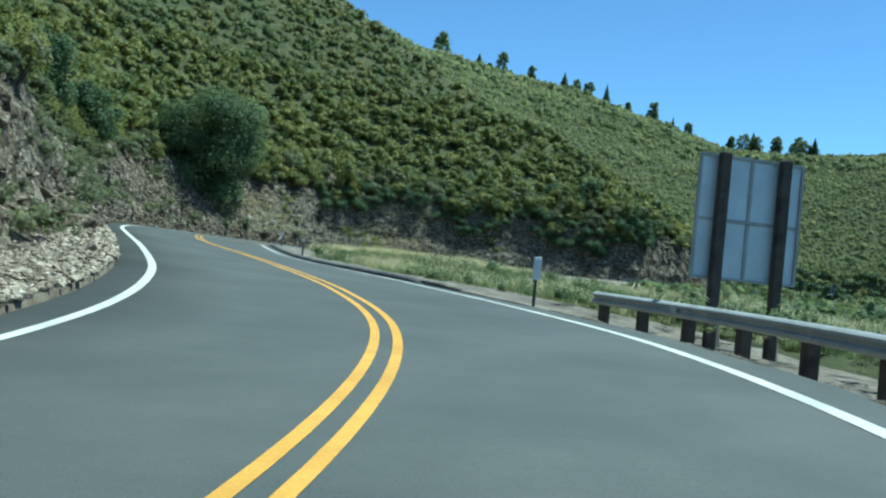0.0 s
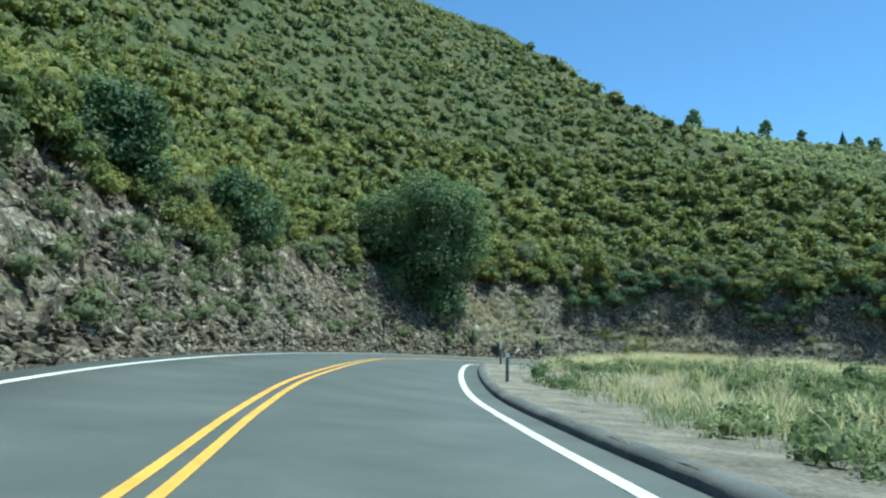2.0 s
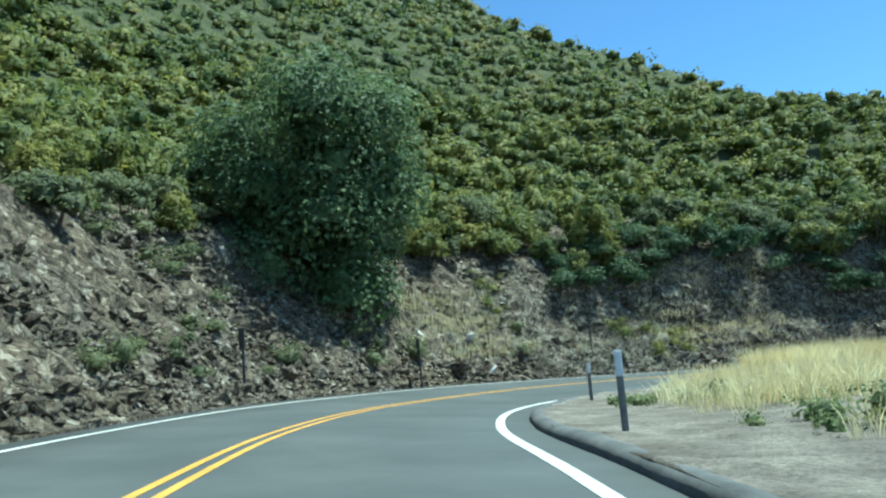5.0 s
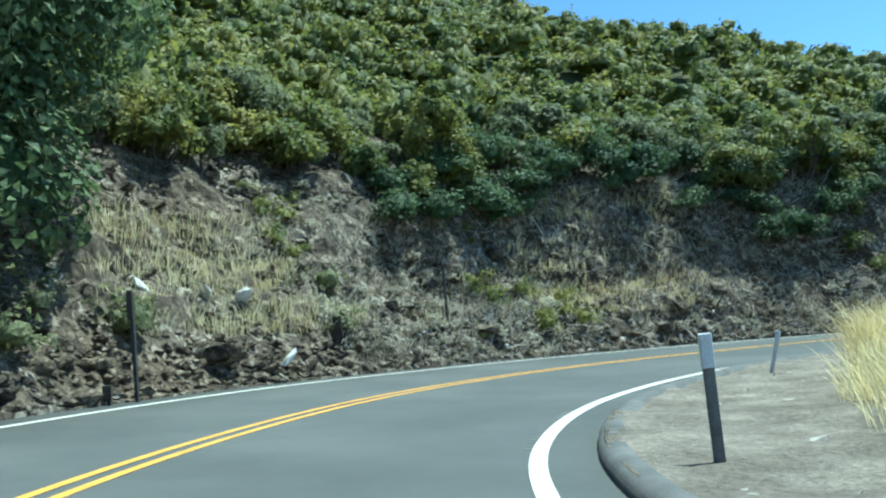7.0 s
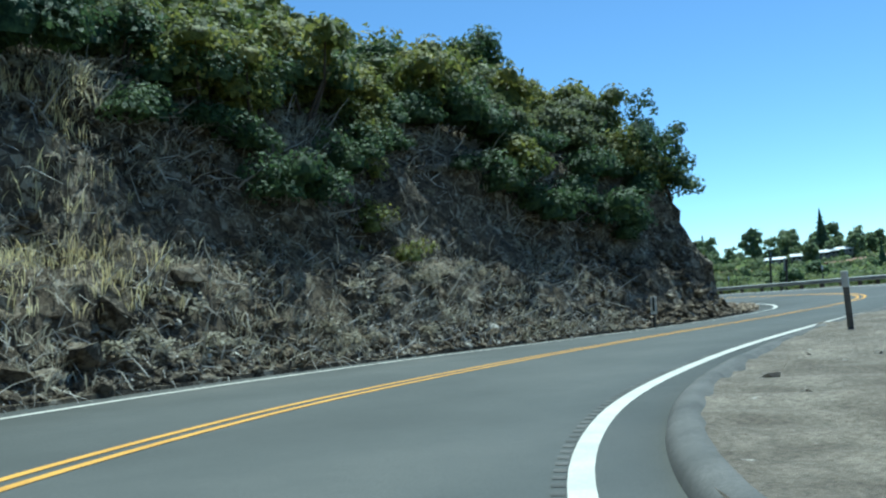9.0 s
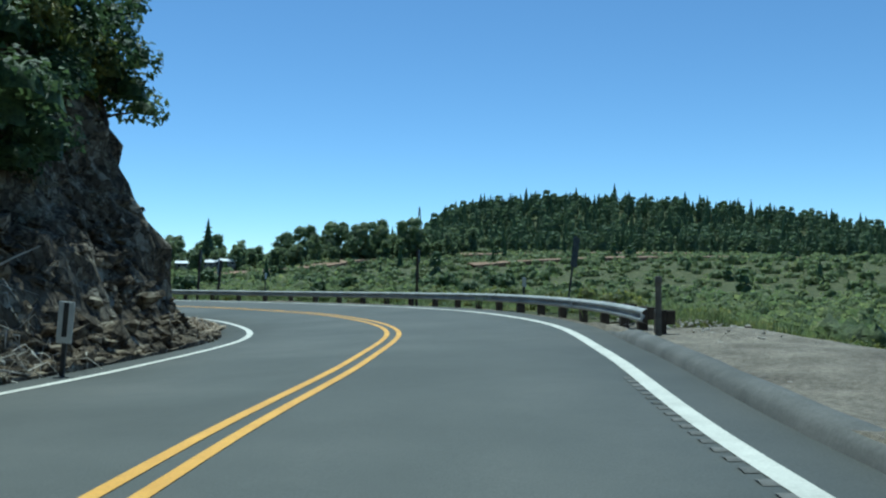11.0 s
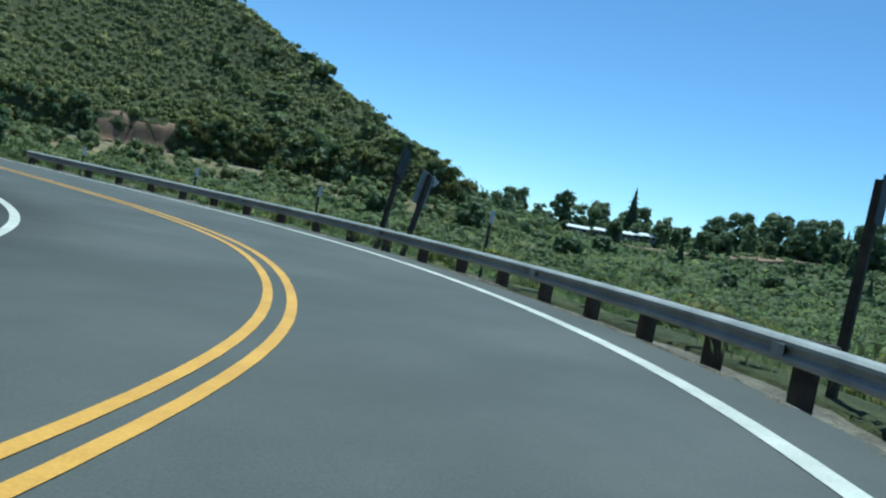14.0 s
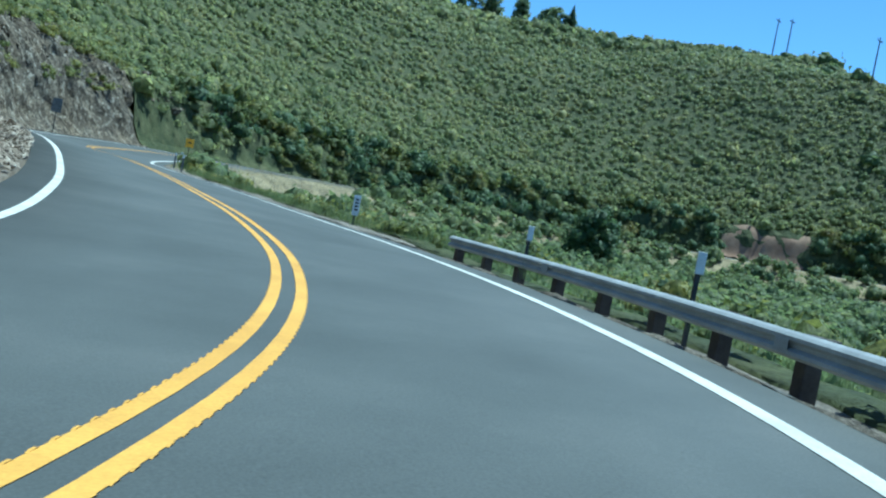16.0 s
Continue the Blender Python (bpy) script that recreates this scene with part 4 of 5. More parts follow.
# ---- plants ----
def leaf_cloud(r, centres, radii, count, leaf, flat=0.85, droop=0.0, low=-0.5, tri=False):
    """Leaf quads over the outsides of lobes: vertices and quads."""
    pick = r.choice(len(centres), count, p=radii**2 / (radii**2).sum())
    way = r.normal(size=(count, 3))
    way /= np.linalg.norm(way, axis=1, keepdims=True)
    way[:, 2] = np.where(way[:, 2] < low, -way[:, 2] * 0.5, way[:, 2])
    depth = 1 - 0.45 * r.uniform(0, 1, count) ** 2.2
    p = centres[pick] + way * (radii[pick] * depth)[:, None] * np.array([1, 1, flat])
    face = way + 0.5 * r.normal(size=(count, 3)) + np.array([0, 0, 0.45 - droop])
    face /= np.linalg.norm(face, axis=1, keepdims=True)
    a = np.cross(face, r.normal(size=(count, 3)))
    a /= np.linalg.norm(a, axis=1, keepdims=True)
    b = np.cross(face, a)
    size = leaf * r.uniform(0.6, 1.35, count)[:, None]
    if tri:
        v = np.stack([p - a * size * 1.1 - b * size * 0.5, p + b * size * 0.9, p + a * size * 1.1 - b * size * 0.5], 1)
        return v.reshape(-1, 3), np.arange(count * 3).reshape(-1, 3)
    a, b = a * size, b * size * 0.62
    bend = face * size * 0.25
    v = np.stack([p - a, p - b + bend, p + a, p + b + bend], 1)
    return v.reshape(-1, 3), np.arange(count * 4).reshape(-1, 4)


def lobes(r, count, wide, high):
    """Centres and radii of a bush's rounded masses, over a foot at 0."""
    c = np.stack([r.uniform(-1, 1, count) * wide * 0.6, r.uniform(-1, 1, count) * wide * 0.6, r.uniform(0.25, 0.75, count) * high], -1)
    c[0] = (0, 0, high * 0.5)
    rad = wide * r.uniform(0.35, 0.6, count)
    rad[0] = wide * 0.62
    return c, rad


def dome(r, centre, radius, around=8, tilts=(-0.5, 0.15, 0.75, 1.3), flat=0.85):
    """A lumpy rounded mass of foliage: rings of quads round a lobe."""
    v = []
    turn = r.uniform(0, 1)
    for tilt in tilts:
        a = (np.arange(around) + turn) * 2 * math.pi / around
        q = radius * r.uniform(0.6, 1.12, around)
        v.append(np.stack([np.cos(a) * q * math.cos(tilt), np.sin(a) * q * math.cos(tilt), q * math.sin(tilt) * flat], -1) + centre)
    i = np.arange(around * (len(tilts) - 1))
    n = i // around * around + (i + 1) % around
    return np.concatenate(v), np.stack([i, n, n + around, i + around], -1)


def with_domes(r, v, f, centres, radii, count, fill, far=False):
    for c, q in zip(centres[:count], radii[:count]):
        dv, df = dome(r, c, q * fill, 6, (-0.45, 0.45, 1.2)) if far else dome(r, c, q * fill)
        if f.shape[1] == 3:
            df = np.concatenate([df[:, :3], df[:, [0, 2, 3]]])
        f = np.concatenate([f, df + len(v)])
        v = np.concatenate([v, dv])
    return v, f


def limb(bm, a, b, ra, rb, sides=6, bends=3, seed=0):
    """A tapered, slightly crooked limb from a to b."""
    rr = random.Random(seed)
    a, b = Vector(a), Vector(b)
    way = (b - a).normalized()
    u = way.orthogonal().normalized()
    w = way.cross(u)
    rings = []
    for n in range(bends + 1):
        t = n / bends
        c = a.lerp(b, t)
        if 0 < n < bends:
            c += Vector((rr.uniform(-1, 1), rr.uniform(-1, 1), rr.uniform(-0.4, 0.4))) * (b - a).length * 0.06
        q = ra + (rb - ra) * t
        rings.append([bm.verts.new(c + (u * math.cos(6.283 * s / sides) + w * math.sin(6.283 * s / sides)) * q) for s in range(sides)])
    for lower, upper in zip(rings, rings[1:]):
        for s in range(sides):
            bm.faces.new((lower[s], lower[(s + 1) % sides], upper[(s + 1) % sides], upper[s]))
    bm.faces.new(rings[-1])


def shrub_thing(seed, leaf_mat, label, leaves=1250, leaf=0.06):
    """A bush: a few crooked stems and a lobed crown of small leaves."""
    r = np.random.RandomState(seed)
    ob = tagged(new("shrub"), label, "shrub", "shrubs above the road cut")
    c, rad = lobes(r, 10, 1.0, 1.7)
    rad[1:] *= 0.8
    v, f = leaf_cloud(r, c, rad, leaves, leaf, tri=True)
    v, f = with_domes(r, v, f, c, rad, 8, 0.74)
    part("crown", soup("crown", v, f, leaf_mat, True), ob)
    bm = bmesh.new()
    for n in range(5):
        limb(bm, (0.1 * math.cos(n * 1.3), 0.1 * math.sin(n * 1.3), -0.4), c[n + 1] * np.array([0.9, 0.9, 1.0]), 0.045, 0.012, 5, 3, seed * 9 + n)
    part("stem", bm, ob, "", TRUNK)
    return ob


def free_spots(r, count, x0, x1, y0, y1, gap, test):
    """Random places at least about gap apart that pass the test."""
    n = int(count)
    x, y = r.uniform(x0, x1, n), r.uniform(y0, y1, n)
    keep = test(x, y)
    x, y = x[keep], y[keep]
    cell, seen, out = gap, set(), []
    for a, b in zip(x, y):
        key = (int(a // cell), int(b // cell))
        if key not in seen:
            seen.add(key)
            out.append((a, b))
    return np.array(out)


def uphill(x, y):
    i, s = by_road(x, y)
    return s - RL[i], i / STEPS


def lush(x, y, size, seed, above):
    return rough(x, y, size, 2, seed) > above


r = np.random.RandomState(11)
# near bushes, each a thing
def shrub_line(x, y, k):
    """How far up the cut the closed brush begins: uneven, lower on the rock point."""
    return np.interp(k, [0, 3.5, 5, 6.5, 8, 10, 14, 15.2, 17, 20.8, 21.5], [4.6, 4.4, 3.2, 3.0, 3.9, 4.4, 4.8, 4.2, 3.7, 3.3, 3.2]) + np.interp(k * STEPS, np.arange(len(APRON)), APRON) + np.where(k > 14.8, 0.45, 1.1) * rough(x, y, 5, 2, 91)


near = free_spots(r, 14000, -45, 30, 60, 170, 1.75, lambda x, y: (lambda u, k: (u > shrub_line(x, y, k)) & (u < 9.0) & (k > 2.4) & (k < 22.0) & (np.hypot(x + 28.4, y - 126.2) > 5.0))(*uphill(x, y)))
kinds = [shrub_thing(s, SHRUB_LEAF if s % 3 else SAGE_LEAF, ["dull grey-green brush on the road cut", "yellow-green leafy shrub above the road cut", "rounded green shrub on the steep hillside"][s % 3]) for s in range(6)]
order = r.permutation(len(near))[:300]
for n, i in enumerate(order):
    x, y = near[i]
    size = r.uniform(0.85, 1.45) * (1.2 if y > 136 else 1.0)
    m = Matrix.Translation((x, y, float(land(x, y)) - 0.15)) @ Matrix.Rotation(r.uniform(0, 6.28), 4, "Z") @ Matrix.Rotation(r.uniform(-0.15, 0.15), 4, "X")
    if n < len(kinds):
        kinds[n].matrix_world = m
        one = kinds[n]
    else:
        one = copy_thing(kinds[n % len(kinds)], m)
    one.scale = (size, size, size * r.uniform(0.85, 1.2))


def thicket(name, places, sizes, leaves, leaf, mat, seed, label, tall=1.5, domes=2, fill=0.85, far=False, sink=0.15):
    """Bushes past counting in one mesh: leaves over lumpy masses."""
    r = np.random.RandomState(seed)
    forms = []
    for n in range(10):
        c, rad = lobes(r, 6, 1.0, tall)
        v, f = leaf_cloud(r, c, rad, leaves, leaf, low=-0.2, tri=True)
        v, f = with_domes(r, v, f, c, rad, domes, fill, far)
        forms.append((v, f))
    vs, fs, base = [], [], 0
    z = land(places[:, 0], places[:, 1])
    for n, ((x, y), s) in enumerate(zip(places, sizes)):
        v, f = forms[n % len(forms)]
        a = r.uniform(0, 6.283)
        c, sn = math.cos(a), math.sin(a)
        q = v * s
        q = np.stack([q[:, 0] * c - q[:, 1] * sn + x, q[:, 0] * sn + q[:, 1] * c + y, q[:, 2] * r.uniform(0.8, 1.2) + z[n] - sink * s], -1)
        vs.append(q)
        fs.append(f + base)
        base += len(q)
    return tagged(new(name, soup(name, np.concatenate(vs), np.concatenate(fs), mat, True)), label, "brush", kind="stuff")


used = {tuple(near[i]) for i in order}
rest = np.array([p for p in near if tuple(p) not in used])
band = free_spots(r, 30000, -75, 45, 55, 235, 1.9, lambda x, y: (lambda u, k: (u > 9.0) & (u < 32) & (k < 31) & (np.hypot(x + 28.4, y - 126.2) > 5.0))(*uphill(x, y)))
mid = np.concatenate([rest, band]) if len(rest) else band
thicket("chaparral", mid, r.uniform(1.15, 1.75, len(mid)), 120, 0.105, SHRUB_LEAF, 21, "dense yellow-green chaparral on the near hillside", domes=4, fill=0.8, far=True)
def faces_road(x, y):
    """Where the hill still falls towards the road, not behind its crest."""
    i, s = by_road(x, y)
    gx, gy = land(x + 3, y) - land(x - 3, y), land(x, y + 3) - land(x, y - 3)
    return (gx * (RX[i] - x) + gy * (RY[i] - y)) / np.maximum(np.abs(s), 1) < 0.9


high = free_spots(r, 110000, -135, 60, 60, 330, 1.5, lambda x, y: (lambda u, k: (u > 31) & (u < 150) & (k < 31))(*uphill(x, y)) & faces_road(x, y))
thicket("chaparral", high, r.uniform(0.95, 1.8, len(high)) * np.where(r.uniform(0, 1, len(high)) > 0.95, 1.6, 1.0), 30, 0.15, HILL_SHRUB, 22, "green chaparral on the upper hillside", 0.9, domes=2, fill=0.88, far=True, sink=0.5)
across = free_spots(r, 130000, -40, 170, 200, 400, 1.3, lambda x, y: (lambda u, k: (u > np.interp(k, [31, 33.5, 34.2], [6.5, 4.0, 2.0])) & (u < 95) & (k >= 31) & ((k < 41.05) | (k > 41.75) | (u > 5.2)))(*uphill(x, y)) & faces_road(x, y))
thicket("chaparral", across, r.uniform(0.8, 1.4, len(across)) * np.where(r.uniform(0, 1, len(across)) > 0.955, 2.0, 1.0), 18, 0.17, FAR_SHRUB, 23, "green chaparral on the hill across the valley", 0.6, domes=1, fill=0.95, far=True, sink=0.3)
foot = free_spots(r, 60000, 10, 170, 215, 300, 1.9, lambda x, y: (lambda u, k: (u > np.interp(k, [34, 36], [2.9, 1.0])) & (u < 4.6) & (k > 33.9) & ((k < 40.95) | (k > 41.85)) & (np.hypot(x - 20.1, y - 235.9) > 4.0))(*uphill(x, y)))
thicket("roadside_brush", foot[::2], r.uniform(1.0, 2.5, len(foot[::2])), 150, 0.1, HILL_SHRUB, 44, "tall green brush along the foot of the far hill", 1.4, domes=3, fill=0.85, far=True)
thicket("roadside_brush", foot[1::2], r.uniform(1.0, 2.3, len(foot[1::2])), 150, 0.1, OAK_LEAF, 45, "tall dark brush along the foot of the far hill", 1.5, domes=3, fill=0.85, far=True)
ledge = free_spots(r, 20000, 5, 40, 150, 245, 1.1, lambda x, y: (lambda u, k: (u > 2.6) & (u < 8.0) & (k > 28.0) & (k < 33.8) & (rough(x, y, 4, 2, 105) > 0.15 - 0.13 * u))(*uphill(x, y)))
thicket("cut_brush", ledge, r.uniform(0.4, 1.0, len(ledge)), 110, 0.09, SHRUB_LEAF, 46, "olive brush clinging to the inner rock cut", 1.2, domes=2, fill=0.75, far=True)
ridge = free_spots(r, 20000, -130, 100, 250, 480, 4.5, lambda x, y: (lambda u, k: (u > 60) & (k < 44))(*uphill(x, y)))
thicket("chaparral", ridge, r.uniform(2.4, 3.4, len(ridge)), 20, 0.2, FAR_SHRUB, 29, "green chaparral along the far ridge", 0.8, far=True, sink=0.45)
hanging = free_spots(r, 60000, -30, 22, 126, 156, 0.55, lambda x, y: (lambda u, k: (u > 1.2) & (u < 5.0) & (k > 14.6) & (k < 20.6) & (rough(x, y, 2.5, 2, 83) > np.interp(k, [14.6, 18.0, 19.0], [0.1, 0.1, 0.75]) - 0.1 * u) & ((k < 18.5) | (u > 2.6)))(*uphill(x, y)))
green = hanging[::2][lush(hanging[::2][:, 0], hanging[::2][:, 1], 3.0, 101, 0.12)]
thicket("cut_brush", green, r.uniform(0.3, 0.8, len(green)), 150, 0.075, SHRUB_LEAF, 30, "dark green brush hanging on the rock cut", domes=1, fill=0.65, far=True)
thicket("dead_brush", hanging[1::2], r.uniform(0.2, 0.55, len(hanging[1::2])), 130, 0.1, STRAW, 41, "dry straw-coloured brush hanging on the rock cut", 1.2, domes=0)
overhang = free_spots(r, 30000, -30, 22, 126, 158, 1.25, lambda x, y: (lambda u, k: (u > shrub_line(x, y, k) - 0.45) & (u < shrub_line(x, y, k) + 0.6) & (k > 15.2) & (k < 20.3))(*uphill(x, y)))
thicket("cut_brush", overhang, r.uniform(0.9, 1.5, len(overhang)), 900, 0.052, OAK_LEAF, 42, "dense dark brush hanging over the top of the rock cut", 1.3, domes=3, fill=0.75, far=True, sink=-0.25)
tufts = free_spots(r, 30000, -40, 20, 58, 145, 1.3, lambda x, y: (lambda u, k: (u > 1.5) & (u < 7.0) & (k > 2.2) & (k < 15.0) & (rough(x, y, 3.5, 2, 85) > -0.02))(*uphill(x, y)))
thicket("cut_brush", tufts, r.uniform(0.25, 0.9, len(tufts)), 120, 0.085, SAGE_LEAF, 35, "small grey-green brush among the rubble", domes=1, fill=0.7)
inner = free_spots(r, 9000, 5, 40, 140, 260, 1.7, lambda x, y: (lambda u, k: (u > 5.2) & (u < 12) & (k > 21.6) & (k < 31.5))(*uphill(x, y)))
thicket("chaparral", inner, r.uniform(0.8, 1.5, len(inner)), 160, 0.085, SHRUB_LEAF, 24, "brush over the inner rock cut", domes=3)


def downhill(x, y):
    i, s = by_road(x, y)
    return -s - RR[i], i / STEPS


by_rail = free_spots(r, 40000, 0, 80, 110, 240, 1.6, lambda x, y: (lambda d, k: (d > np.where(k < 20, 9, 2.2)) & (k > 19) & (k < 32) & (d < 16))(*downhill(x, y)))
thicket("valley_brush", by_rail, r.uniform(0.35, 0.8, len(by_rail)), 70, 0.1, SHRUB_LEAF, 28, "low green brush on the bank below the guardrail", 1.1, far=True)
valley = free_spots(r, 60000, 0, 170, 60, 330, 2.4, lambda x, y: (lambda d, k: (d > np.where(k < 31.5, 15, np.interp(k, [32.5, 33.0, 35.2, 35.8], [5.0, 7.5, 7.5, 2.6]) + np.where(k > 35.6, 0.7, 3.0) * rough(x, y, 5, 2, 103))) & (k > 19) & (d < 90))(*downhill(x, y)))
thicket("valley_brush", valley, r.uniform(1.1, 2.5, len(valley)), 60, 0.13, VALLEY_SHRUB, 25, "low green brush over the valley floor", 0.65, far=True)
bowl = free_spots(r, 8000, -15, 60, 45, 140, 2.0, lambda x, y: (lambda d, k: (d > 5.5) & (k <= 19) & (rough(x, y, 7, 2, 87) > -0.1))(*downhill(x, y)))
close = downhill(bowl[:, 0], bowl[:, 1])[0] < 12
thicket("field_brush", bowl[~close], r.uniform(0.4, 0.85, (~close).sum()), 110, 0.07, FIELD_LEAF, 26, "low green brush on the field inside the bend", 1.0, 1)
thicket("field_brush", bowl[close], r.uniform(0.3, 0.6, close.sum()), 1100, 0.032, SHRUB_LEAF, 48, "small dense green bushes near the gravel verge", 0.8, 2, 0.8)
far_field = free_spots(r, 12000, 120, 520, -120, 420, 6.8, lambda x, y: np.hypot(x - 20, y - 150) > 120)
thicket("valley_brush", far_field, r.uniform(1.4, 4.2, len(far_field)), 18, 0.2, VALLEY_SHRUB, 27, "scrub over the far valley floor", 0.6, far=True)


def grass(name, places, high, blades, mat, seed, label, spread=0.3, lean_most=0.55, thin=0.006):
    """Tufts of bent blades in one mesh."""
    r = np.random.RandomState(seed)
    n = len(places) * blades
    tuft = np.repeat(np.arange(len(places)), blades)
    z = land(places[:, 0], places[:, 1]) + 0.04
    a, out = r.uniform(0, 6.283, n), spread * np.sqrt(r.uniform(0, 1, n))
    foot = np.stack([places[tuft, 0] + np.cos(a) * out, places[tuft, 1] + np.sin(a) * out, z[tuft]], -1)
    h = high * r.uniform(0.45, 1.2, n) * np.repeat(r.uniform(0.6, 1.2, len(places)), blades)
    b = a + r.normal(0, 0.9, n)
    lean = np.stack([np.cos(b), np.sin(b), 0 * a], -1) * (h * r.uniform(0.03, lean_most, n))[:, None]
    c = r.uniform(0, 6.283, n)
    w = np.stack([np.cos(c), np.sin(c), 0 * a], -1) * thin * (1 + high)
    mid = foot + lean * 0.4 + np.stack([0 * h, 0 * h, h * 0.62], -1)
    tip = foot + lean + np.stack([0 * h, 0 * h, h], -1)
    v = np.stack([foot, mid - w, tip, mid + w], 1)
    return tagged(new(name, soup(name, v.reshape(-1, 3), np.arange(n * 4).reshape(-1, 4), mat)), label, "grass", kind="stuff")


gold = free_spots(r, 60000, -20, 25, 84, 140, 0.27, lambda x, y: (lambda d, k: (d > 4.0 + 0.8 * rough(x, y, 4, 2, 71)) & (d < 15) & (k > 9.0) & (k < 18) & (rough(x, y, 6, 2, 73) > np.where(k > 11.0, -0.4, 0.2)))(*downhill(x, y)))
grass("dry_grass", gold, 0.75, 24, DRY_GRASS, 31, "tall dry golden grass inside the bend", 0.28, 0.8, 0.0045)
clump = free_spots(r, 9000, -14.5, -6.0, 119.5, 132.0, 0.17, lambda x, y: (lambda d, k: (d > 3.8 + 0.4 * rough(x, y, 2, 2, 70)) & (d < 6.8) & (k > 14.3) & (k < 16.6) & (rough(x, y, 2.2, 2, 74) > -0.25))(*downhill(x, y)))
grass("dry_grass", clump, 1.1, 50, DRY_GRASS, 36, "tall pale yellow grass clump beside the gravel", 0.22, 0.75, 0.004)
weeds = free_spots(r, 50000, -16, 45, 45, 140, 0.3, lambda x, y: (lambda d, k: (d > np.where(k < 4.5, 3.0, 2.4) + 0.7 * rough(x, y, 4, 2, 75)) & (d < 20) & (k < 16) & (d > np.where(k > 9, 3.7, 0)) & (rough(x, y, 5, 2, 77) > np.where(k > 9, 0.05, -0.4)))(*downhill(x, y)))
grass("green_weeds", weeds, 0.42, 10, GREEN_GRASS, 32, "green and pale weeds on the field beside the verge", 0.3, 1.1, 0.005)
pale = free_spots(r, 9000, -16, 45, 45, 140, 0.9, lambda x, y: (lambda d, k: (d > 3.2) & (d < 26) & (k < 12.5) & (rough(x, y, 5, 2, 78) > -0.05))(*downhill(x, y)))
grass("dry_grass", pale, 0.6, 34, DRY_GRASS, 38, "pale dry grass tufts among the green weeds", 0.28, 0.8, 0.005)
herbs = free_spots(r, 40000, -16, 45, 45, 140, 0.8, lambda x, y: (lambda d, k: (d > 2.5 + 0.5 * rough(x, y, 3, 2, 72)) & (d < 22) & (k < 12.5) & (rough(x, y, 5, 2, 76) > -0.08))(*downhill(x, y)))
thicket("field_brush", herbs, r.uniform(0.2, 0.7, len(herbs)), 90, 0.07, FIELD_LEAF, 39, "soft grey-green weeds on the field beside the verge", 1.2, 1, 0.6, True)
cut_grass = free_spots(r, 30000, -40, 20, 60, 160, 0.5, lambda x, y: (lambda u, k: (u > 1.6) & (u < 5.5) & (k > 5) & (k < 16) & (rough(x, y, 4, 2, 79) > 0.2))(*uphill(x, y)))
grass("dry_grass", cut_grass, 0.25, 14, STRAW, 33, "dry grass tufts on the road cut", 0.25, 1.1, 0.005)
cut_clump = free_spots(r, 60000, -40, 0, 95, 150, 0.3, lambda x, y: (lambda u, k: (u > 1.8) & (u < 4.2) & (k > 12.5) & (k < 16.6) & (rough(x, y, 3.5, 2, 89) > 0.25))(*uphill(x, y)))
grass("dry_grass", cut_clump, 0.5, 20, DRY_GRASS, 37, "fluffy patch of golden grass on the road cut", 0.25, 0.7)
straw = free_spots(r, 60000, -30, 22, 120, 156, 0.26, lambda x, y: (lambda u, k: (u > 0.9) & (u < 4.5) & (k > 14.4) & (k < 18.7) & (rough(x, y, 2.0, 2, 93) > 0.05))(*uphill(x, y)))
grass("straw_litter", straw, 0.3, 14, STRAW, 40, "pale straw and dead brush lying on the road cut", 0.3, 1.6, 0.009)
rail_weeds = free_spots(r, 30000, 10, 70, 130, 215, 0.36, lambda x, y: (lambda d, k: (d > 1.3 + 0.5 * rough(x, y, 3, 2, 81)) & (d < 5) & (k > 19.5) & (k < 31))(*downhill(x, y)))
grass("green_weeds", rail_weeds, 0.4, 14, GREEN_GRASS, 34, "green and dry weeds behind the guardrail", 0.3)

bank_grass = free_spots(r, 30000, 10, 60, 215, 275, 0.5, lambda x, y: (lambda d, k: (d > 1.0) & (d < 9.0) & (k > 32.5) & (k < 36.0))(*downhill(x, y)))
grass("dry_grass", bank_grass, 0.3, 9, STRAW, 47, "short dry grass on the tan bank below the far road", 0.3, 0.9, 0.008)

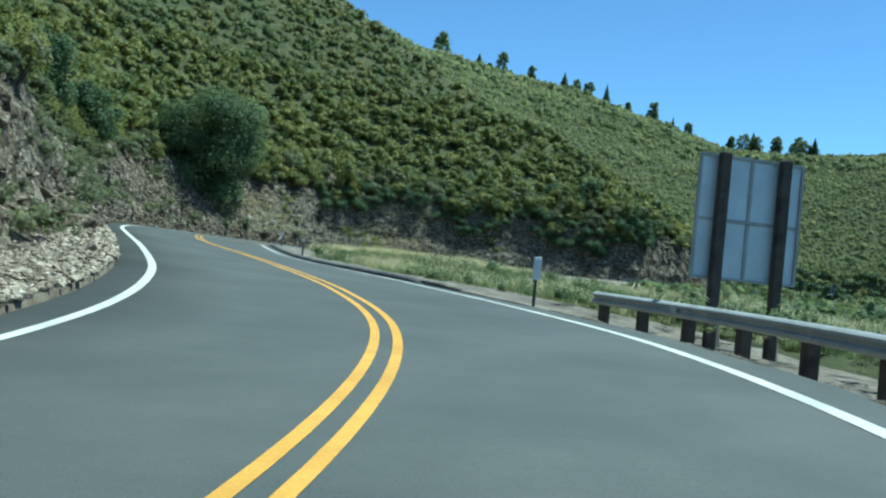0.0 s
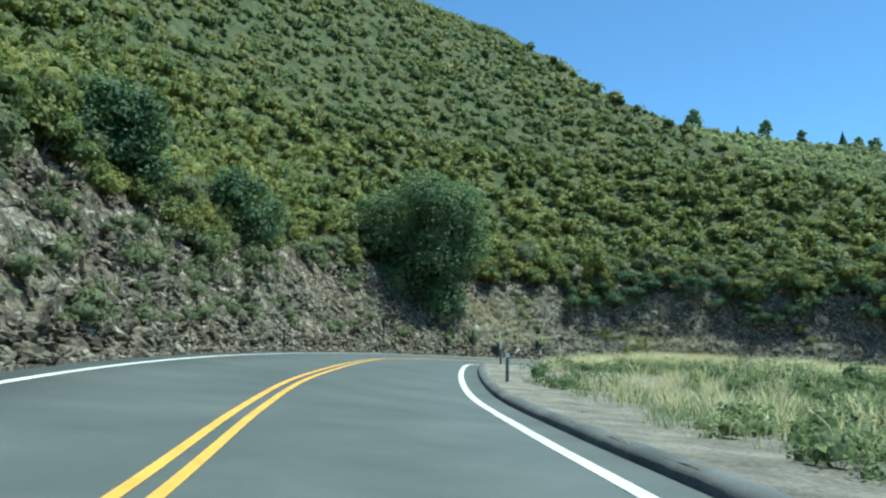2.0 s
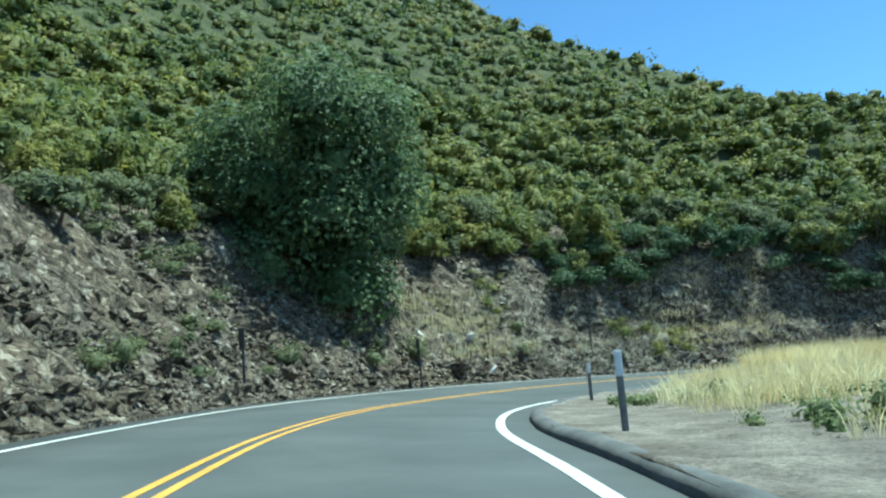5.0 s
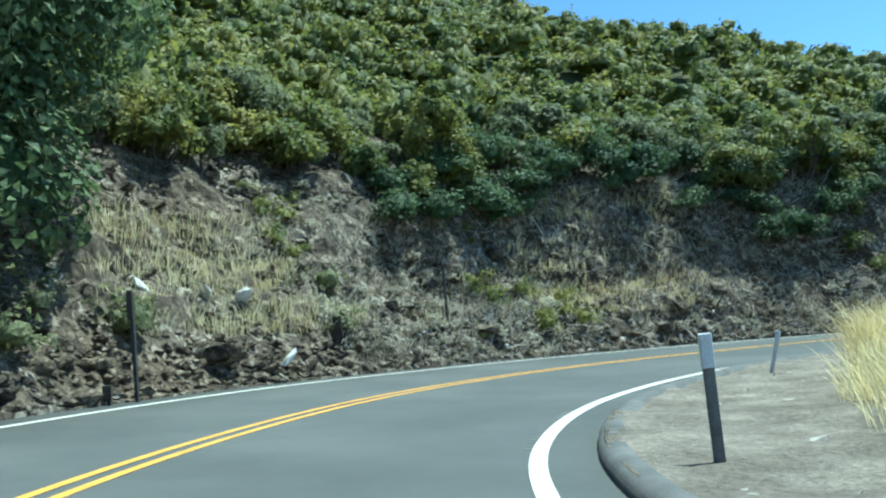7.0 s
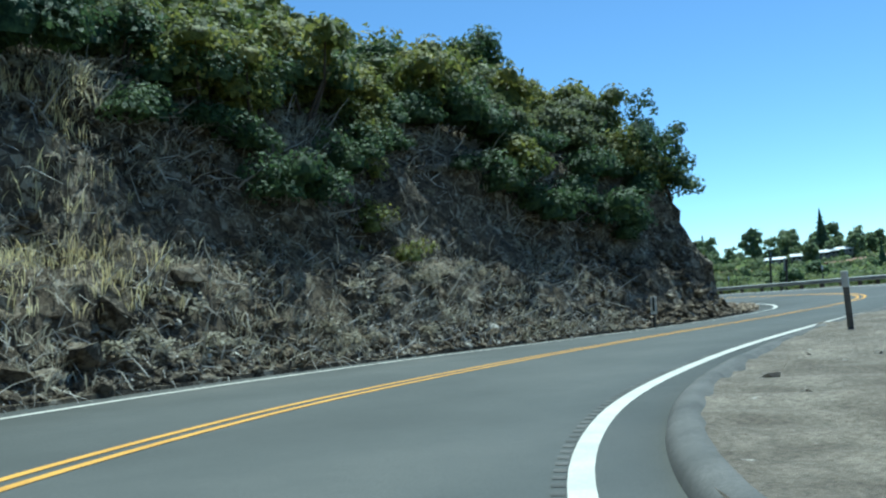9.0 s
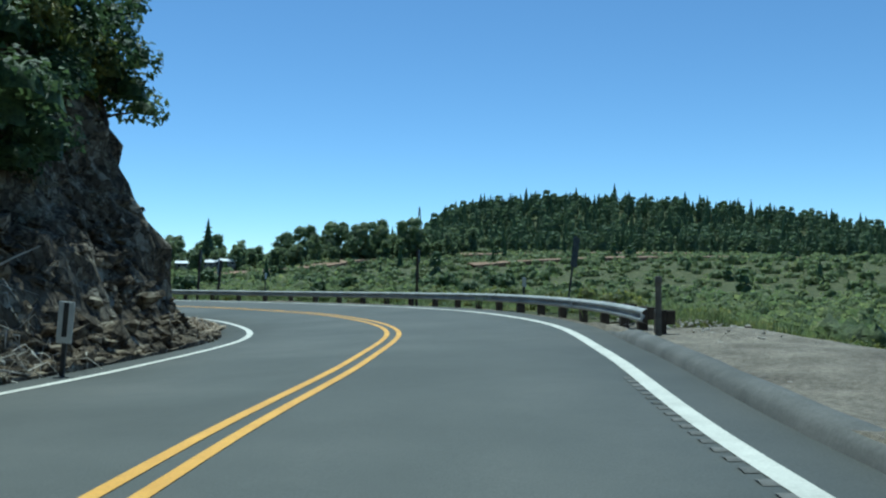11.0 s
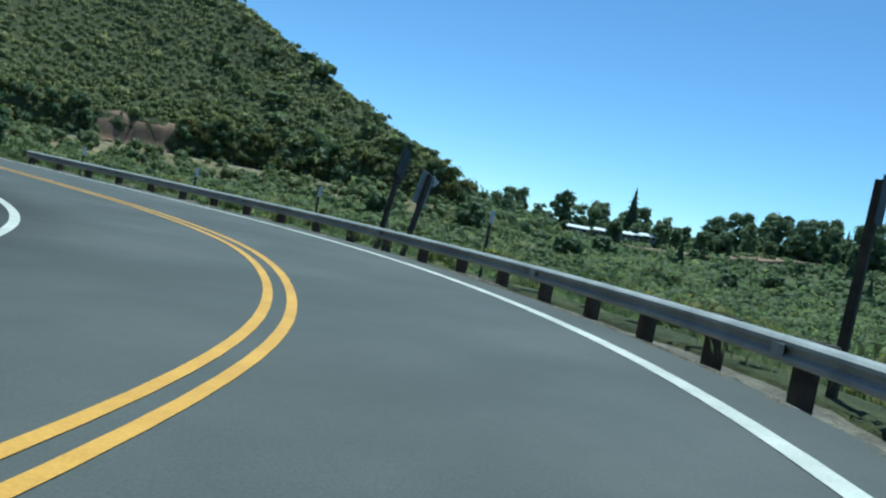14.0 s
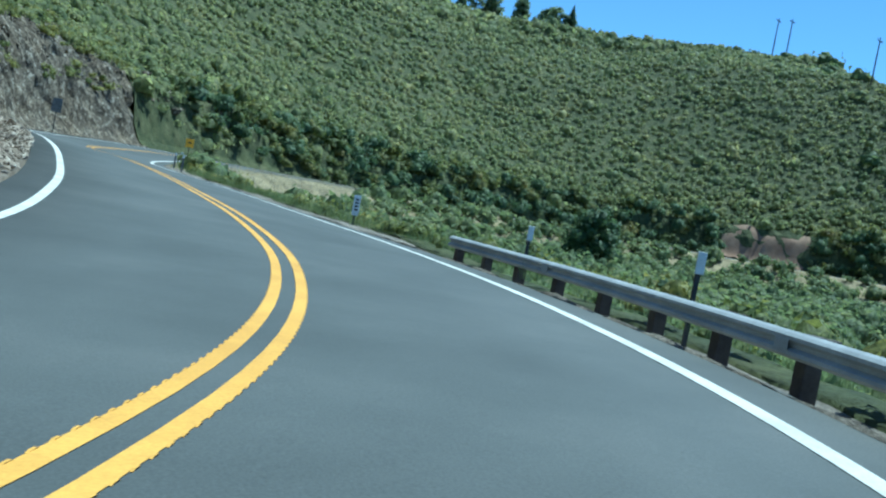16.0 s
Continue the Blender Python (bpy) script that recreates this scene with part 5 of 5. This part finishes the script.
# ---- trees ----
def broad_tree(x, y, low, high, wide, leaves, leaf, mat, seed, label, sink=0.3, fill=0.6, puff=1.0, lean=(0.0, 0.0), waist=0.42):
    """A broad tree: a trunk, limbs and a crown of leaf clumps with gaps."""
    r = np.random.RandomState(seed)
    ob = tagged(new("tree"), label, "tree")
    z = float(land(x, y)) - sink
    ob.location = (x, y, z)
    n = 44 if wide > 4 and leaves > 5000 else 16
    up, turn = np.linspace(0.1, 0.86, n), np.arange(n) * 2.4 + r.uniform(0, 1, n)
    reach = wide * 0.7 * np.sqrt(np.clip(1 - ((up - waist) / (0.3 + 0.6 * waist)) ** 2, 0.03, 1)) * np.sqrt(r.uniform(0.15, 1, n))
    c = np.stack([np.cos(turn) * reach, np.sin(turn) * reach, low + (high - low) * up], -1)
    c = c + np.outer(up - 0.45, (lean[0], lean[1], 0.0))
    rad = wide * r.uniform(0.26, 0.46, n) * puff
    v, f = leaf_cloud(r, c, rad, leaves, leaf, low=-0.7, tri=True)
    if fill:
        v, f = with_domes(r, v, f, c, rad, n, fill)
    part("crown", soup("crown", v, f, mat, True), ob)
    bm = bmesh.new()
    top = (0.1 * wide, -0.05 * wide, low + (high - low) * 0.45)
    limb(bm, (0, 0, -0.6), top, 0.055 * high * 0.5, 0.03 * high * 0.5, 9, 4, seed)
    for i in range(9 if leaves > 1000 else 3):
        limb(bm, (top[0] * 0.6, top[1] * 0.6, top[2] * (0.35 + 0.05 * i)), tuple(c[i]), 0.018 * high * 0.5, 0.006 * high * 0.5, 6, 3, seed * 7 + i)
    part("trunk", bm, ob, "", TRUNK)
    return ob


broad_tree(-29.4, 126.4, -5.6, 8.3, 6.3, 64000, 0.115, OAK_DENSE, 14, "large dense dark-green oak on the slope above the road", 0.5, 0.55, 0.95, (6.5, -2.5), 0.56)
broad_tree(-19.2, 141.2, 0.4, 4.4, 1.4, 3400, 0.085, SHRUB_LEAF, 4, "light-green leafy sapling on the road cut")
broad_tree(12.7, 152.3, 0.0, 1.9, 1.3, 3200, 0.085, OAK_LEAF, 5, "dark-green oak at the top of the rock point")
broad_tree(14.3, 150.4, 0.6, 4.3, 1.7, 3600, 0.075, OAK_LEAF, 6, "rounded oak scrub leaning over the end of the rock point", fill=0.5)
broad_tree(13.4, 150.4, 1.2, 4.3, 0.8, 900, 0.07, OAK_LEAF, 12, "slender wispy oak at the end of the rock point", fill=0)
broad_tree(7.6, 154.4, 0.1, 3.9, 1.9, 4600, 0.085, OAK_LEAF, 7, "rounded green oak on the rock point")
broad_tree(3.5, 155.0, 0.2, 2.3, 1.9, 3600, 0.085, OAK_LEAF, 8, "rounded green oak above the rock cut")
broad_tree(-27.0, 102.5, 0.3, 3.8, 2.6, 6000, 0.1, OAK_LEAF, 9, "dark-green oak scrub on the rock slope")
broad_tree(-21.5, 89.0, 0.3, 3.8, 2.6, 6000, 0.1, OAK_LEAF, 10, "dense green oak scrub on the rock slope")


def conifer_mesh(seed, high, wide, tiers, mat):
    """A conifer's crown of drooping sprays, as a mesh."""
    r = np.random.RandomState(seed)
    vs, fs, base = [], [], 0
    for z0, z1, q0, q1 in ((0.06, 0.4, 0.72, 0.5), (0.4, 0.98, 0.5, 0.02)):
        ring = [np.array([math.cos(a) * q * wide * r.uniform(0.8, 1.1), math.sin(a) * q * wide * r.uniform(0.8, 1.1), z * high]) for z, q in ((z0, q0), (z1, q1)) for a in np.arange(6) * math.pi / 3]
        vs += ring
        fs += [[base + i, base + (i + 1) % 6, base + 6 + (i + 1) % 6, base + 6 + i] for i in range(6)]
        base += 12
    for t in range(tiers):
        f = t / (tiers - 1)
        zc, rad = high * (0.12 + 0.86 * f), wide * (1 - f) ** 0.8 + 0.06 * wide
        n = max(4, int(11 * (1 - f) + 4))
        for i in range(n):
            a = 6.283 * i / n + r.uniform(-0.4, 0.4)
            out = rad * r.uniform(0.65, 1.15)
            d, s = np.array([math.cos(a), math.sin(a), 0]), np.array([-math.sin(a), math.cos(a), 0]) * out * 0.34
            tip = d * out + np.array([0, 0, zc - 0.22 * out * r.uniform(0.5, 1.5)])
            mid = d * out * 0.55 + np.array([0, 0, zc + 0.05 * out])
            vs += [np.array([0, 0, zc + 0.12 * out]), mid - s, tip, mid + s]
            fs.append([base, base + 1, base + 2, base + 3])
            base += 4
    return soup("crown", np.array(vs), np.array(fs), mat, True)


def conifer(x, y, size, mesh, label, group, wide=1.0):
    ob = tagged(new("conifer"), label, "tree", group)
    ob.matrix_world = Matrix.Translation((x, y, float(land(x, y)) - 0.3)) @ Matrix.Rotation(x * 1.7 + y, 4, "Z") @ Matrix.Diagonal((size * wide, size * wide, size, 1))
    part("crown", mesh, ob)
    part("trunk", TRUNK_MESH, ob)
    return ob


bm = bmesh.new()
limb(bm, (0, 0, -1.0), (0.1, 0, 9.0), 0.28, 0.05, 7, 4, 1)
TRUNK_MESH = bm_mesh("trunk", bm, TRUNK)
PINES = [conifer_mesh(s, 10.0, 2.0 + 0.5 * (s % 3), 11, PINE_LEAF) for s in range(4)]


def dead_branches(count, seed):
    """Bleached bare branches caught on the rock cut, in one mesh."""
    rr = random.Random(seed)
    bm = bmesh.new()
    for n in range(count):
        k, out = rr.uniform(15.2, 18.9), rr.uniform(1.0, 5.6)
        x, y, z = on_cut(k, out)
        a, long = rr.uniform(0, 6.283), rr.uniform(0.4, 1.3)
        end = (x + math.cos(a) * long * 0.6, y + math.sin(a) * long * 0.6 - 0.3, z + rr.uniform(-0.5, 0.6) * long + 0.2)
        limb(bm, (x, y, z - 0.05), end, 0.03, 0.008, 4, 3, n)
    return tagged(new("dead_branches", bm_mesh("dead_branches", bm, DEAD_WOOD)), "bleached dead branches caught on the rock cut", "branches", kind="stuff")


dead_branches(420, 5)


def twigs(count, seed):
    """Dry grey-brown twigs and roots hanging down the rock cut, in one mesh."""
    r = np.random.RandomState(seed)
    k, u = 14.8 + 4.2 * r.beta(1.4, 1.2, count), r.uniform(0.8, 5.0, count)
    p = np.array([spot(a, float(np.interp(a * STEPS, np.arange(len(RL)), RL)) + b) for a, b in zip(k, u)])
    p[:, 2] = land(p[:, 0], p[:, 1]) + 0.05
    out = p - np.array([spot(a, 0.0) for a in k])
    out[:, 2] = 0
    out /= -np.linalg.norm(out, axis=1, keepdims=True)
    long = r.uniform(0.15, 0.6, count)[:, None]
    way = out * r.uniform(0.1, 0.9, (count, 1)) + r.normal(0, 0.55, (count, 3)) + np.array([0, 0, -0.15])
    mid = p + way * long * 0.5 + np.array([0, 0, 0.12])
    tip = p + way * long + r.normal(0, 0.12, (count, 3))
    w = np.cross(way, r.normal(size=(count, 3)))
    w = w / np.linalg.norm(w, axis=1, keepdims=True) * 0.014
    n = np.cross(way, w)
    n = n / np.linalg.norm(n, axis=1, keepdims=True) * 0.014
    v = np.stack([p - w, p + w, p + n, mid - w * 0.7, mid + w * 0.7, mid + n * 0.7, tip - w * 0.3, tip + w * 0.3, tip + n * 0.3], 1).reshape(-1, 3)
    q = np.array([(0, 1, 4, 3), (1, 2, 5, 4), (2, 0, 3, 5), (3, 4, 7, 6), (4, 5, 8, 7), (5, 3, 6, 8)])
    f = (q[None] + (np.arange(count) * 9)[:, None, None]).reshape(-1, 4)
    return tagged(new("twigs", soup("twigs", v, f, TWIG)), "dry grey-brown twigs hanging over the rock cut", "branches", kind="stuff")


twigs(4200, 6)


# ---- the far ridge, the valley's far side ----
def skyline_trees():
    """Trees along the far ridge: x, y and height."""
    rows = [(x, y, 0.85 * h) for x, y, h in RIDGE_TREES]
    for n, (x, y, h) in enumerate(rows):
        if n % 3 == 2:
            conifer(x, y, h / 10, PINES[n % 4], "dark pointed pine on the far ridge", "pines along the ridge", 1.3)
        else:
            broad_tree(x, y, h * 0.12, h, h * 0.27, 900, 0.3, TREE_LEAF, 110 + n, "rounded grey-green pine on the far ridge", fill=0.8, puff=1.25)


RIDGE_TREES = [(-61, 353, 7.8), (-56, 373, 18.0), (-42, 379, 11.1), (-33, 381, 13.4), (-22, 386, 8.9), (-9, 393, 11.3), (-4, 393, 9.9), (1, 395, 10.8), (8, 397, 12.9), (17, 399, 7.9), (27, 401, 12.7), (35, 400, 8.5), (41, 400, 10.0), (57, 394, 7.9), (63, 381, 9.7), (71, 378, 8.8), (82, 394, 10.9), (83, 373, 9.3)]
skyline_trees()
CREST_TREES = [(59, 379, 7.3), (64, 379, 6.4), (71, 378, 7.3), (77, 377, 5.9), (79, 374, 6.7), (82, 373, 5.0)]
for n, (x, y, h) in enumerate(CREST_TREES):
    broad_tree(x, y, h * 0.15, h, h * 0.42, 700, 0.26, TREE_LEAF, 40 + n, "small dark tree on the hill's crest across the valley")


def pole(x, y, high, label):
    """A timber power pole with a cross-arm and insulators."""
    ob = tagged(new("power_pole"), label, "power pole", "poles on the hill")
    ob.matrix_world = Matrix.Translation((x, y, float(land(x, y)))) @ Matrix.Rotation(0.6, 4, "Z")
    bm = bmesh.new()
    limb(bm, (0, 0, -1), (0, 0, high), 0.17, 0.11, 8, 1, 1)
    part("shaft", bm, ob, "", WOOD_POST)
    part("crossarm", box(bmesh.new(), (-1.1, -0.06, high - 0.7), (1.1, 0.06, high - 0.55), 0.01), ob, "", WOOD_POST)
    for px in (-1.0, 0.0, 1.0):
        bm = bmesh.new()
        limb(bm, (px, 0, high - 0.55), (px, 0, high - 0.3), 0.07, 0.04, 6, 1, 2)
        part("insulator", bm, ob, "", GREY_PLASTIC)


for x, y in ((130, 352), (130, 359), (129, 314)):
    pole(x, y, 9.5, "tall thin timber power pole on the hill")


def pylon(x, y, high, label):
    """A steel lattice tower with three pairs of arms."""
    ob = tagged(new("pylon"), label, "pylon", "pylons on the skyline")
    ob.matrix_world = Matrix.Translation((x, y, float(land(x, y)) - 1)) @ Matrix.Rotation(0.5, 4, "Z")
    levels = [(0, 3.2), (0.3, 2.0), (0.55, 1.2), (0.75, 0.8), (1.0, 0.3)]
    for sx, sy in ((1, 1), (-1, 1), (-1, -1), (1, -1)):
        bm = bmesh.new()
        for (z0, w0), (z1, w1) in zip(levels, levels[1:]):
            limb(bm, (sx * w0, sy * w0, z0 * high), (sx * w1, sy * w1, z1 * high), 0.26, 0.26, 4, 1, 1)
        part("leg", bm, ob, "", PYLON)
    for (z0, w0), (z1, w1) in zip(levels, levels[1:]):
        for n, (sx, sy, ex, ey) in enumerate(((1, 1, -1, 1), (-1, 1, -1, -1), (-1, -1, 1, -1), (1, -1, 1, 1))):
            bm = bmesh.new()
            limb(bm, (sx * w0, sy * w0, z0 * high), (ex * w1, ey * w1, z1 * high), 0.17, 0.17, 4, 1, 1)
            limb(bm, (ex * w0, ey * w0, z0 * high), (sx * w1, sy * w1, z1 * high), 0.17, 0.17, 4, 1, 1)
            part("brace", bm, ob, "", PYLON)
    for f in (0.7, 0.82, 0.94):
        bm = bmesh.new()
        limb(bm, (-3.4, 0, f * high), (3.4, 0, f * high), 0.24, 0.24, 4, 1, 1)
        part("arm", bm, ob, "", PYLON)


pylon(688, 312, 36, "grey steel lattice pylon on the far skyline")
pylon(640, 592, 24, "grey steel lattice pylon beyond the valley trees")


def far_house(x, y, long, deep, turn, label):
    """A long low house with a pale pitched roof."""
    ob = tagged(new("house"), label, "house", "white-roofed houses across the valley")
    ob.matrix_world = Matrix.Translation((x, y, float(land(x, y)) + 1.4)) @ Matrix.Rotation(radians(turn), 4, "Z")
    part("wall", box(bmesh.new(), (-long / 2, -deep / 2, -4.0), (long / 2, deep / 2, 2.2)), ob, "", HOUSE_WALL)
    bm = bmesh.new()
    a, b, h = long / 2 + 0.4, deep / 2 + 0.5, 2.1
    v = [bm.verts.new(p) for p in ((-a, -b, h), (a, -b, h), (a, 0, h + 0.9), (-a, 0, h + 0.9), (-a, b, h), (a, b, h), (-a, -b, h + 0.15), (a, -b, h + 0.15), (a, 0, h + 1.05), (-a, 0, h + 1.05), (-a, b, h + 0.15), (a, b, h + 0.15))]
    for f in ((0, 1, 2, 3), (3, 2, 5, 4), (6, 7, 8, 9), (9, 8, 11, 10), (0, 1, 7, 6), (4, 5, 11, 10)):
        bm.faces.new([v[i] for i in f])
    part("roof", bm, ob, "bright white metal roof", LIGHT_ROOF)
    for n in range(3):
        wx = -long / 3 + n * long / 3
        win = part("window", box(bmesh.new(), (wx - 0.6, -deep / 2 - 0.04, 0.9), (wx + 0.6, -deep / 2 + 0.02, 2.1)), ob, "", WHITE_PLASTIC)
        part("pane", box(bmesh.new(), (wx - 0.5, -deep / 2 - 0.06, 1.0), (wx + 0.5, -deep / 2 - 0.045, 2.0)), win, "", BLACK_PAINT)


for x, y, long in ((276, 304, 7.0), (281, 297, 6.0), (283, 290, 5.5), (286, 287, 4.5), (288, 284, 6.0)):
    far_house(x, y, long, 4.6, -62, "low house with a bright white roof across the valley")

r = np.random.RandomState(91)
FAR_TREES = [(242, 312, 9), (300, 350, 13), (325, 345, 14), (340, 335, 12), (352, 322, 11), (318, 322, 10), (300, 286, 8), (330, 280, 10), (345, 276, 13), (352, 268, 12), (358, 266, 14), (340, 250, 13), (352, 246, 14), (366, 236, 14), (372, 232, 10), (390, 236, 9), (262, 322, 8), (250, 340, 8), (240, 296, 6), (262, 282, 6), (300, 262, 7)]
for n, (x, y, h) in enumerate(FAR_TREES):
    h *= 1.35
    broad_tree(x, y, -h * 0.12, h, h * 0.38, 1300, 0.42, TREE_LEAF, 60 + n, ["rounded dark-green tree across the valley", "tall grey-green tree across the valley"][n % 2], fill=0.9, puff=1.3)
band = free_spots(r, 900, 285, 440, 190, 400, 11.0, lambda x, y: (y - 250 > (x - 360) * -0.75 - 30) & (y - 250 < (x - 360) * -0.75 + 75) & (rough(x, y, 40, 2, 97) > -0.25))
for n, (x, y) in enumerate(band):
    h = r.uniform(6, 12) * (1.15 if n % 3 == 0 else 0.75)
    broad_tree(x, y, -h * 0.1, h, h * (0.36 if n % 3 else 0.28), 800, 0.42, TREE_LEAF, 160 + n, ["rounded grey-green tree across the valley", "tall grey-green tree across the valley", "dark rounded tree across the valley"][n % 3], fill=0.72, puff=1.3)
conifer(300, 298, 2.1, PINES[1], "tall pointed conifer above the white-roofed houses", "", 0.9)


for n, (x, y, wide) in enumerate(((152, 172, 2.6), (143, 166, 2.0), (160, 162, 2.4), (150, 190, 2.2), (171, 180, 2.0), (186, 168, 2.7), (128, 188, 1.8), (118, 206, 2.1), (140, 214, 2.4), (165, 205, 2.2), (176, 150, 2.2), (108, 232, 2.2), (122, 226, 2.8))):
    broad_tree(x, y, -0.9, wide * 1.7, wide, 700, 0.3, OAK_LEAF, 310 + n, "round dark-green bush on the valley floor", fill=0.85, puff=1.2)
broad_tree(61.5, 250.4, -0.8, 6.6, 3.1, 2600, 0.24, OAK_LEAF, 301, "large round dark-green bush below the far road", fill=0.8, puff=1.2)


def forest(name, places, sizes, mat, seed, label):
    """Conifers past counting in one mesh."""
    r = np.random.RandomState(seed)
    forms = []
    for s in range(5):
        if s % 2:
            v, f = leaf_cloud(r, np.array([(0, 0, 3.0), (0.4, 0.3, 5.4), (0, -0.2, 7.6)]), np.array([2.6, 2.3, 1.6]), 30, 0.6)
            forms.append(with_domes(r, v, f, [np.array((0, 0, 2.2)), np.array((0.4, 0.3, 5.2)), np.array((0, -0.2, 7.6))], [2.9, 2.5, 1.8], 3, 0.95, True))
            continue
        me = conifer_mesh(seed + s, 10.0, 2.4, 4, mat)
        v = np.array([q.co[:] for q in me.vertices])
        f = np.array([p.vertices[:] for p in me.polygons])
        forms.append((v, f))
        bpy.data.meshes.remove(me)
    z = land(places[:, 0], places[:, 1])
    vs, fs, base = [], [], 0
    for n, ((x, y), s) in enumerate(zip(places, sizes)):
        v, f = forms[n % 5]
        q = v * s * np.array([1.1, 1.1, r.uniform(0.85, 1.2)]) + np.array([x, y, z[n] - 0.5])
        vs.append(q)
        fs.append(f + base)
        base += len(q)
    return tagged(new(name, soup(name, np.concatenate(vs), np.concatenate(fs), mat)), label, "forest", kind="stuff")


wood = free_spots(r, 14000, 420, 640, -60, 272, 5.9, lambda x, y: land(x, y) > 14.5)
forest("forest", wood, r.uniform(0.5, 1.35, len(wood)) * np.where(r.uniform(0, 1, len(wood)) > 0.9, 1.25, 1.0), PINE_LEAF, 71, "dark conifer wood on the far hill")
scatter = free_spots(r, 260, 180, 460, -120, 420, 24, lambda x, y: np.hypot(x - 20, y - 150) > 180)
forest("far_trees", scatter, r.uniform(0.35, 0.8, len(scatter)), OAK_LEAF, 75, "scattered trees over the far valley")


# ---- bare earth tracks across the valley's far side ----
def earth_track(points, wide, label):
    """A rough strip of bare earth laid on the land along the points."""
    n = 60
    u = np.linspace(0, len(points) - 1, n)
    x, y = (np.interp(u, np.arange(len(points)), [p[a] for p in points]) for a in (0, 1))
    tx, ty = np.gradient(x), np.gradient(y)
    q = np.hypot(tx, ty)
    w = wide * (1 + 0.5 * rough(u * 9, u * 0, 4, 2, 95))
    rows = [np.stack([x - ty / q * w * s, y + tx / q * w * s, land(x - ty / q * w * s, y + tx / q * w * s) + 1.2 + 0.2 * (s > -0.4)], -1) for s in (-0.5, -0.45, 0.5, 0.55)]
    rows[0][:, 2] -= 2.5
    rows[-1][:, 2] -= 2.5
    tagged(new("earth_track", soup("earth_track", np.stack(rows, 1).reshape(-1, 3), grid_faces(n, 4), EARTH)), label, "track", kind="structure")


earth_track([(240, 262), (290, 252), (340, 247), (400, 238)], 7.0, "reddish-brown bare earth track across the valley")
earth_track([(272, 190), (292, 156), (318, 120), (330, 80)], 5.0, "reddish-brown bare earth bank across the valley")
earth_track([(380, 215), (400, 160), (408, 110), (410, 60)], 8.0, "long reddish-brown earth track below the wood")

# ---- pale rocks below the oak ----
def pale_rock(k, side, up, size, seed):
    ob = tagged(new("pale_rock", rock_mesh("pale_rock", seed, PALE_ROCK, 0.5)), "pale angular rock lying on the rubble slope", "rock", "pale rocks on the slope")
    p = spot(k, side)
    ob.matrix_world = Matrix.Translation((p[0], p[1], float(land(p[0], p[1])) + up)) @ Euler((0.5, 0.7, seed)).to_matrix().to_4x4() @ Matrix.Diagonal((size, size * 0.8, size * 0.7, 1))


for k, side, size, seed in ((14.07, 5.9, 0.62, 1), (14.29, 5.78, 0.42, 2), (14.43, 5.72, 0.48, 3), (14.4, 4.2, 0.5, 4)):
    pale_rock(k - 0.1, side, 0.5, size * 1.25, seed)

# ---- the nearest rocks, each a part of the cut ----
rng = random.Random(17)
for n in range(300):
    k, out = rng.uniform(2.6, 19.5), 0.9 + 3.4 * rng.random() ** 1.6
    x, y, z = on_cut(k, out + float(np.interp(k * STEPS, np.arange(len(APRON)), APRON)) * 0.95)
    ob = new("rock", ROCK_MESHES[n % 6])
    s = rng.uniform(0.22, 0.62) * (1.3 if k < 6 else 1.0)
    ob.matrix_world = Matrix.Translation((x, y, z + 0.02)) @ Euler((rng.uniform(-0.6, 0.6), rng.uniform(-0.6, 0.6), rng.uniform(0, 6.28))).to_matrix().to_4x4() @ Matrix.Diagonal((s, s, s, 1))
    ob.parent = cut
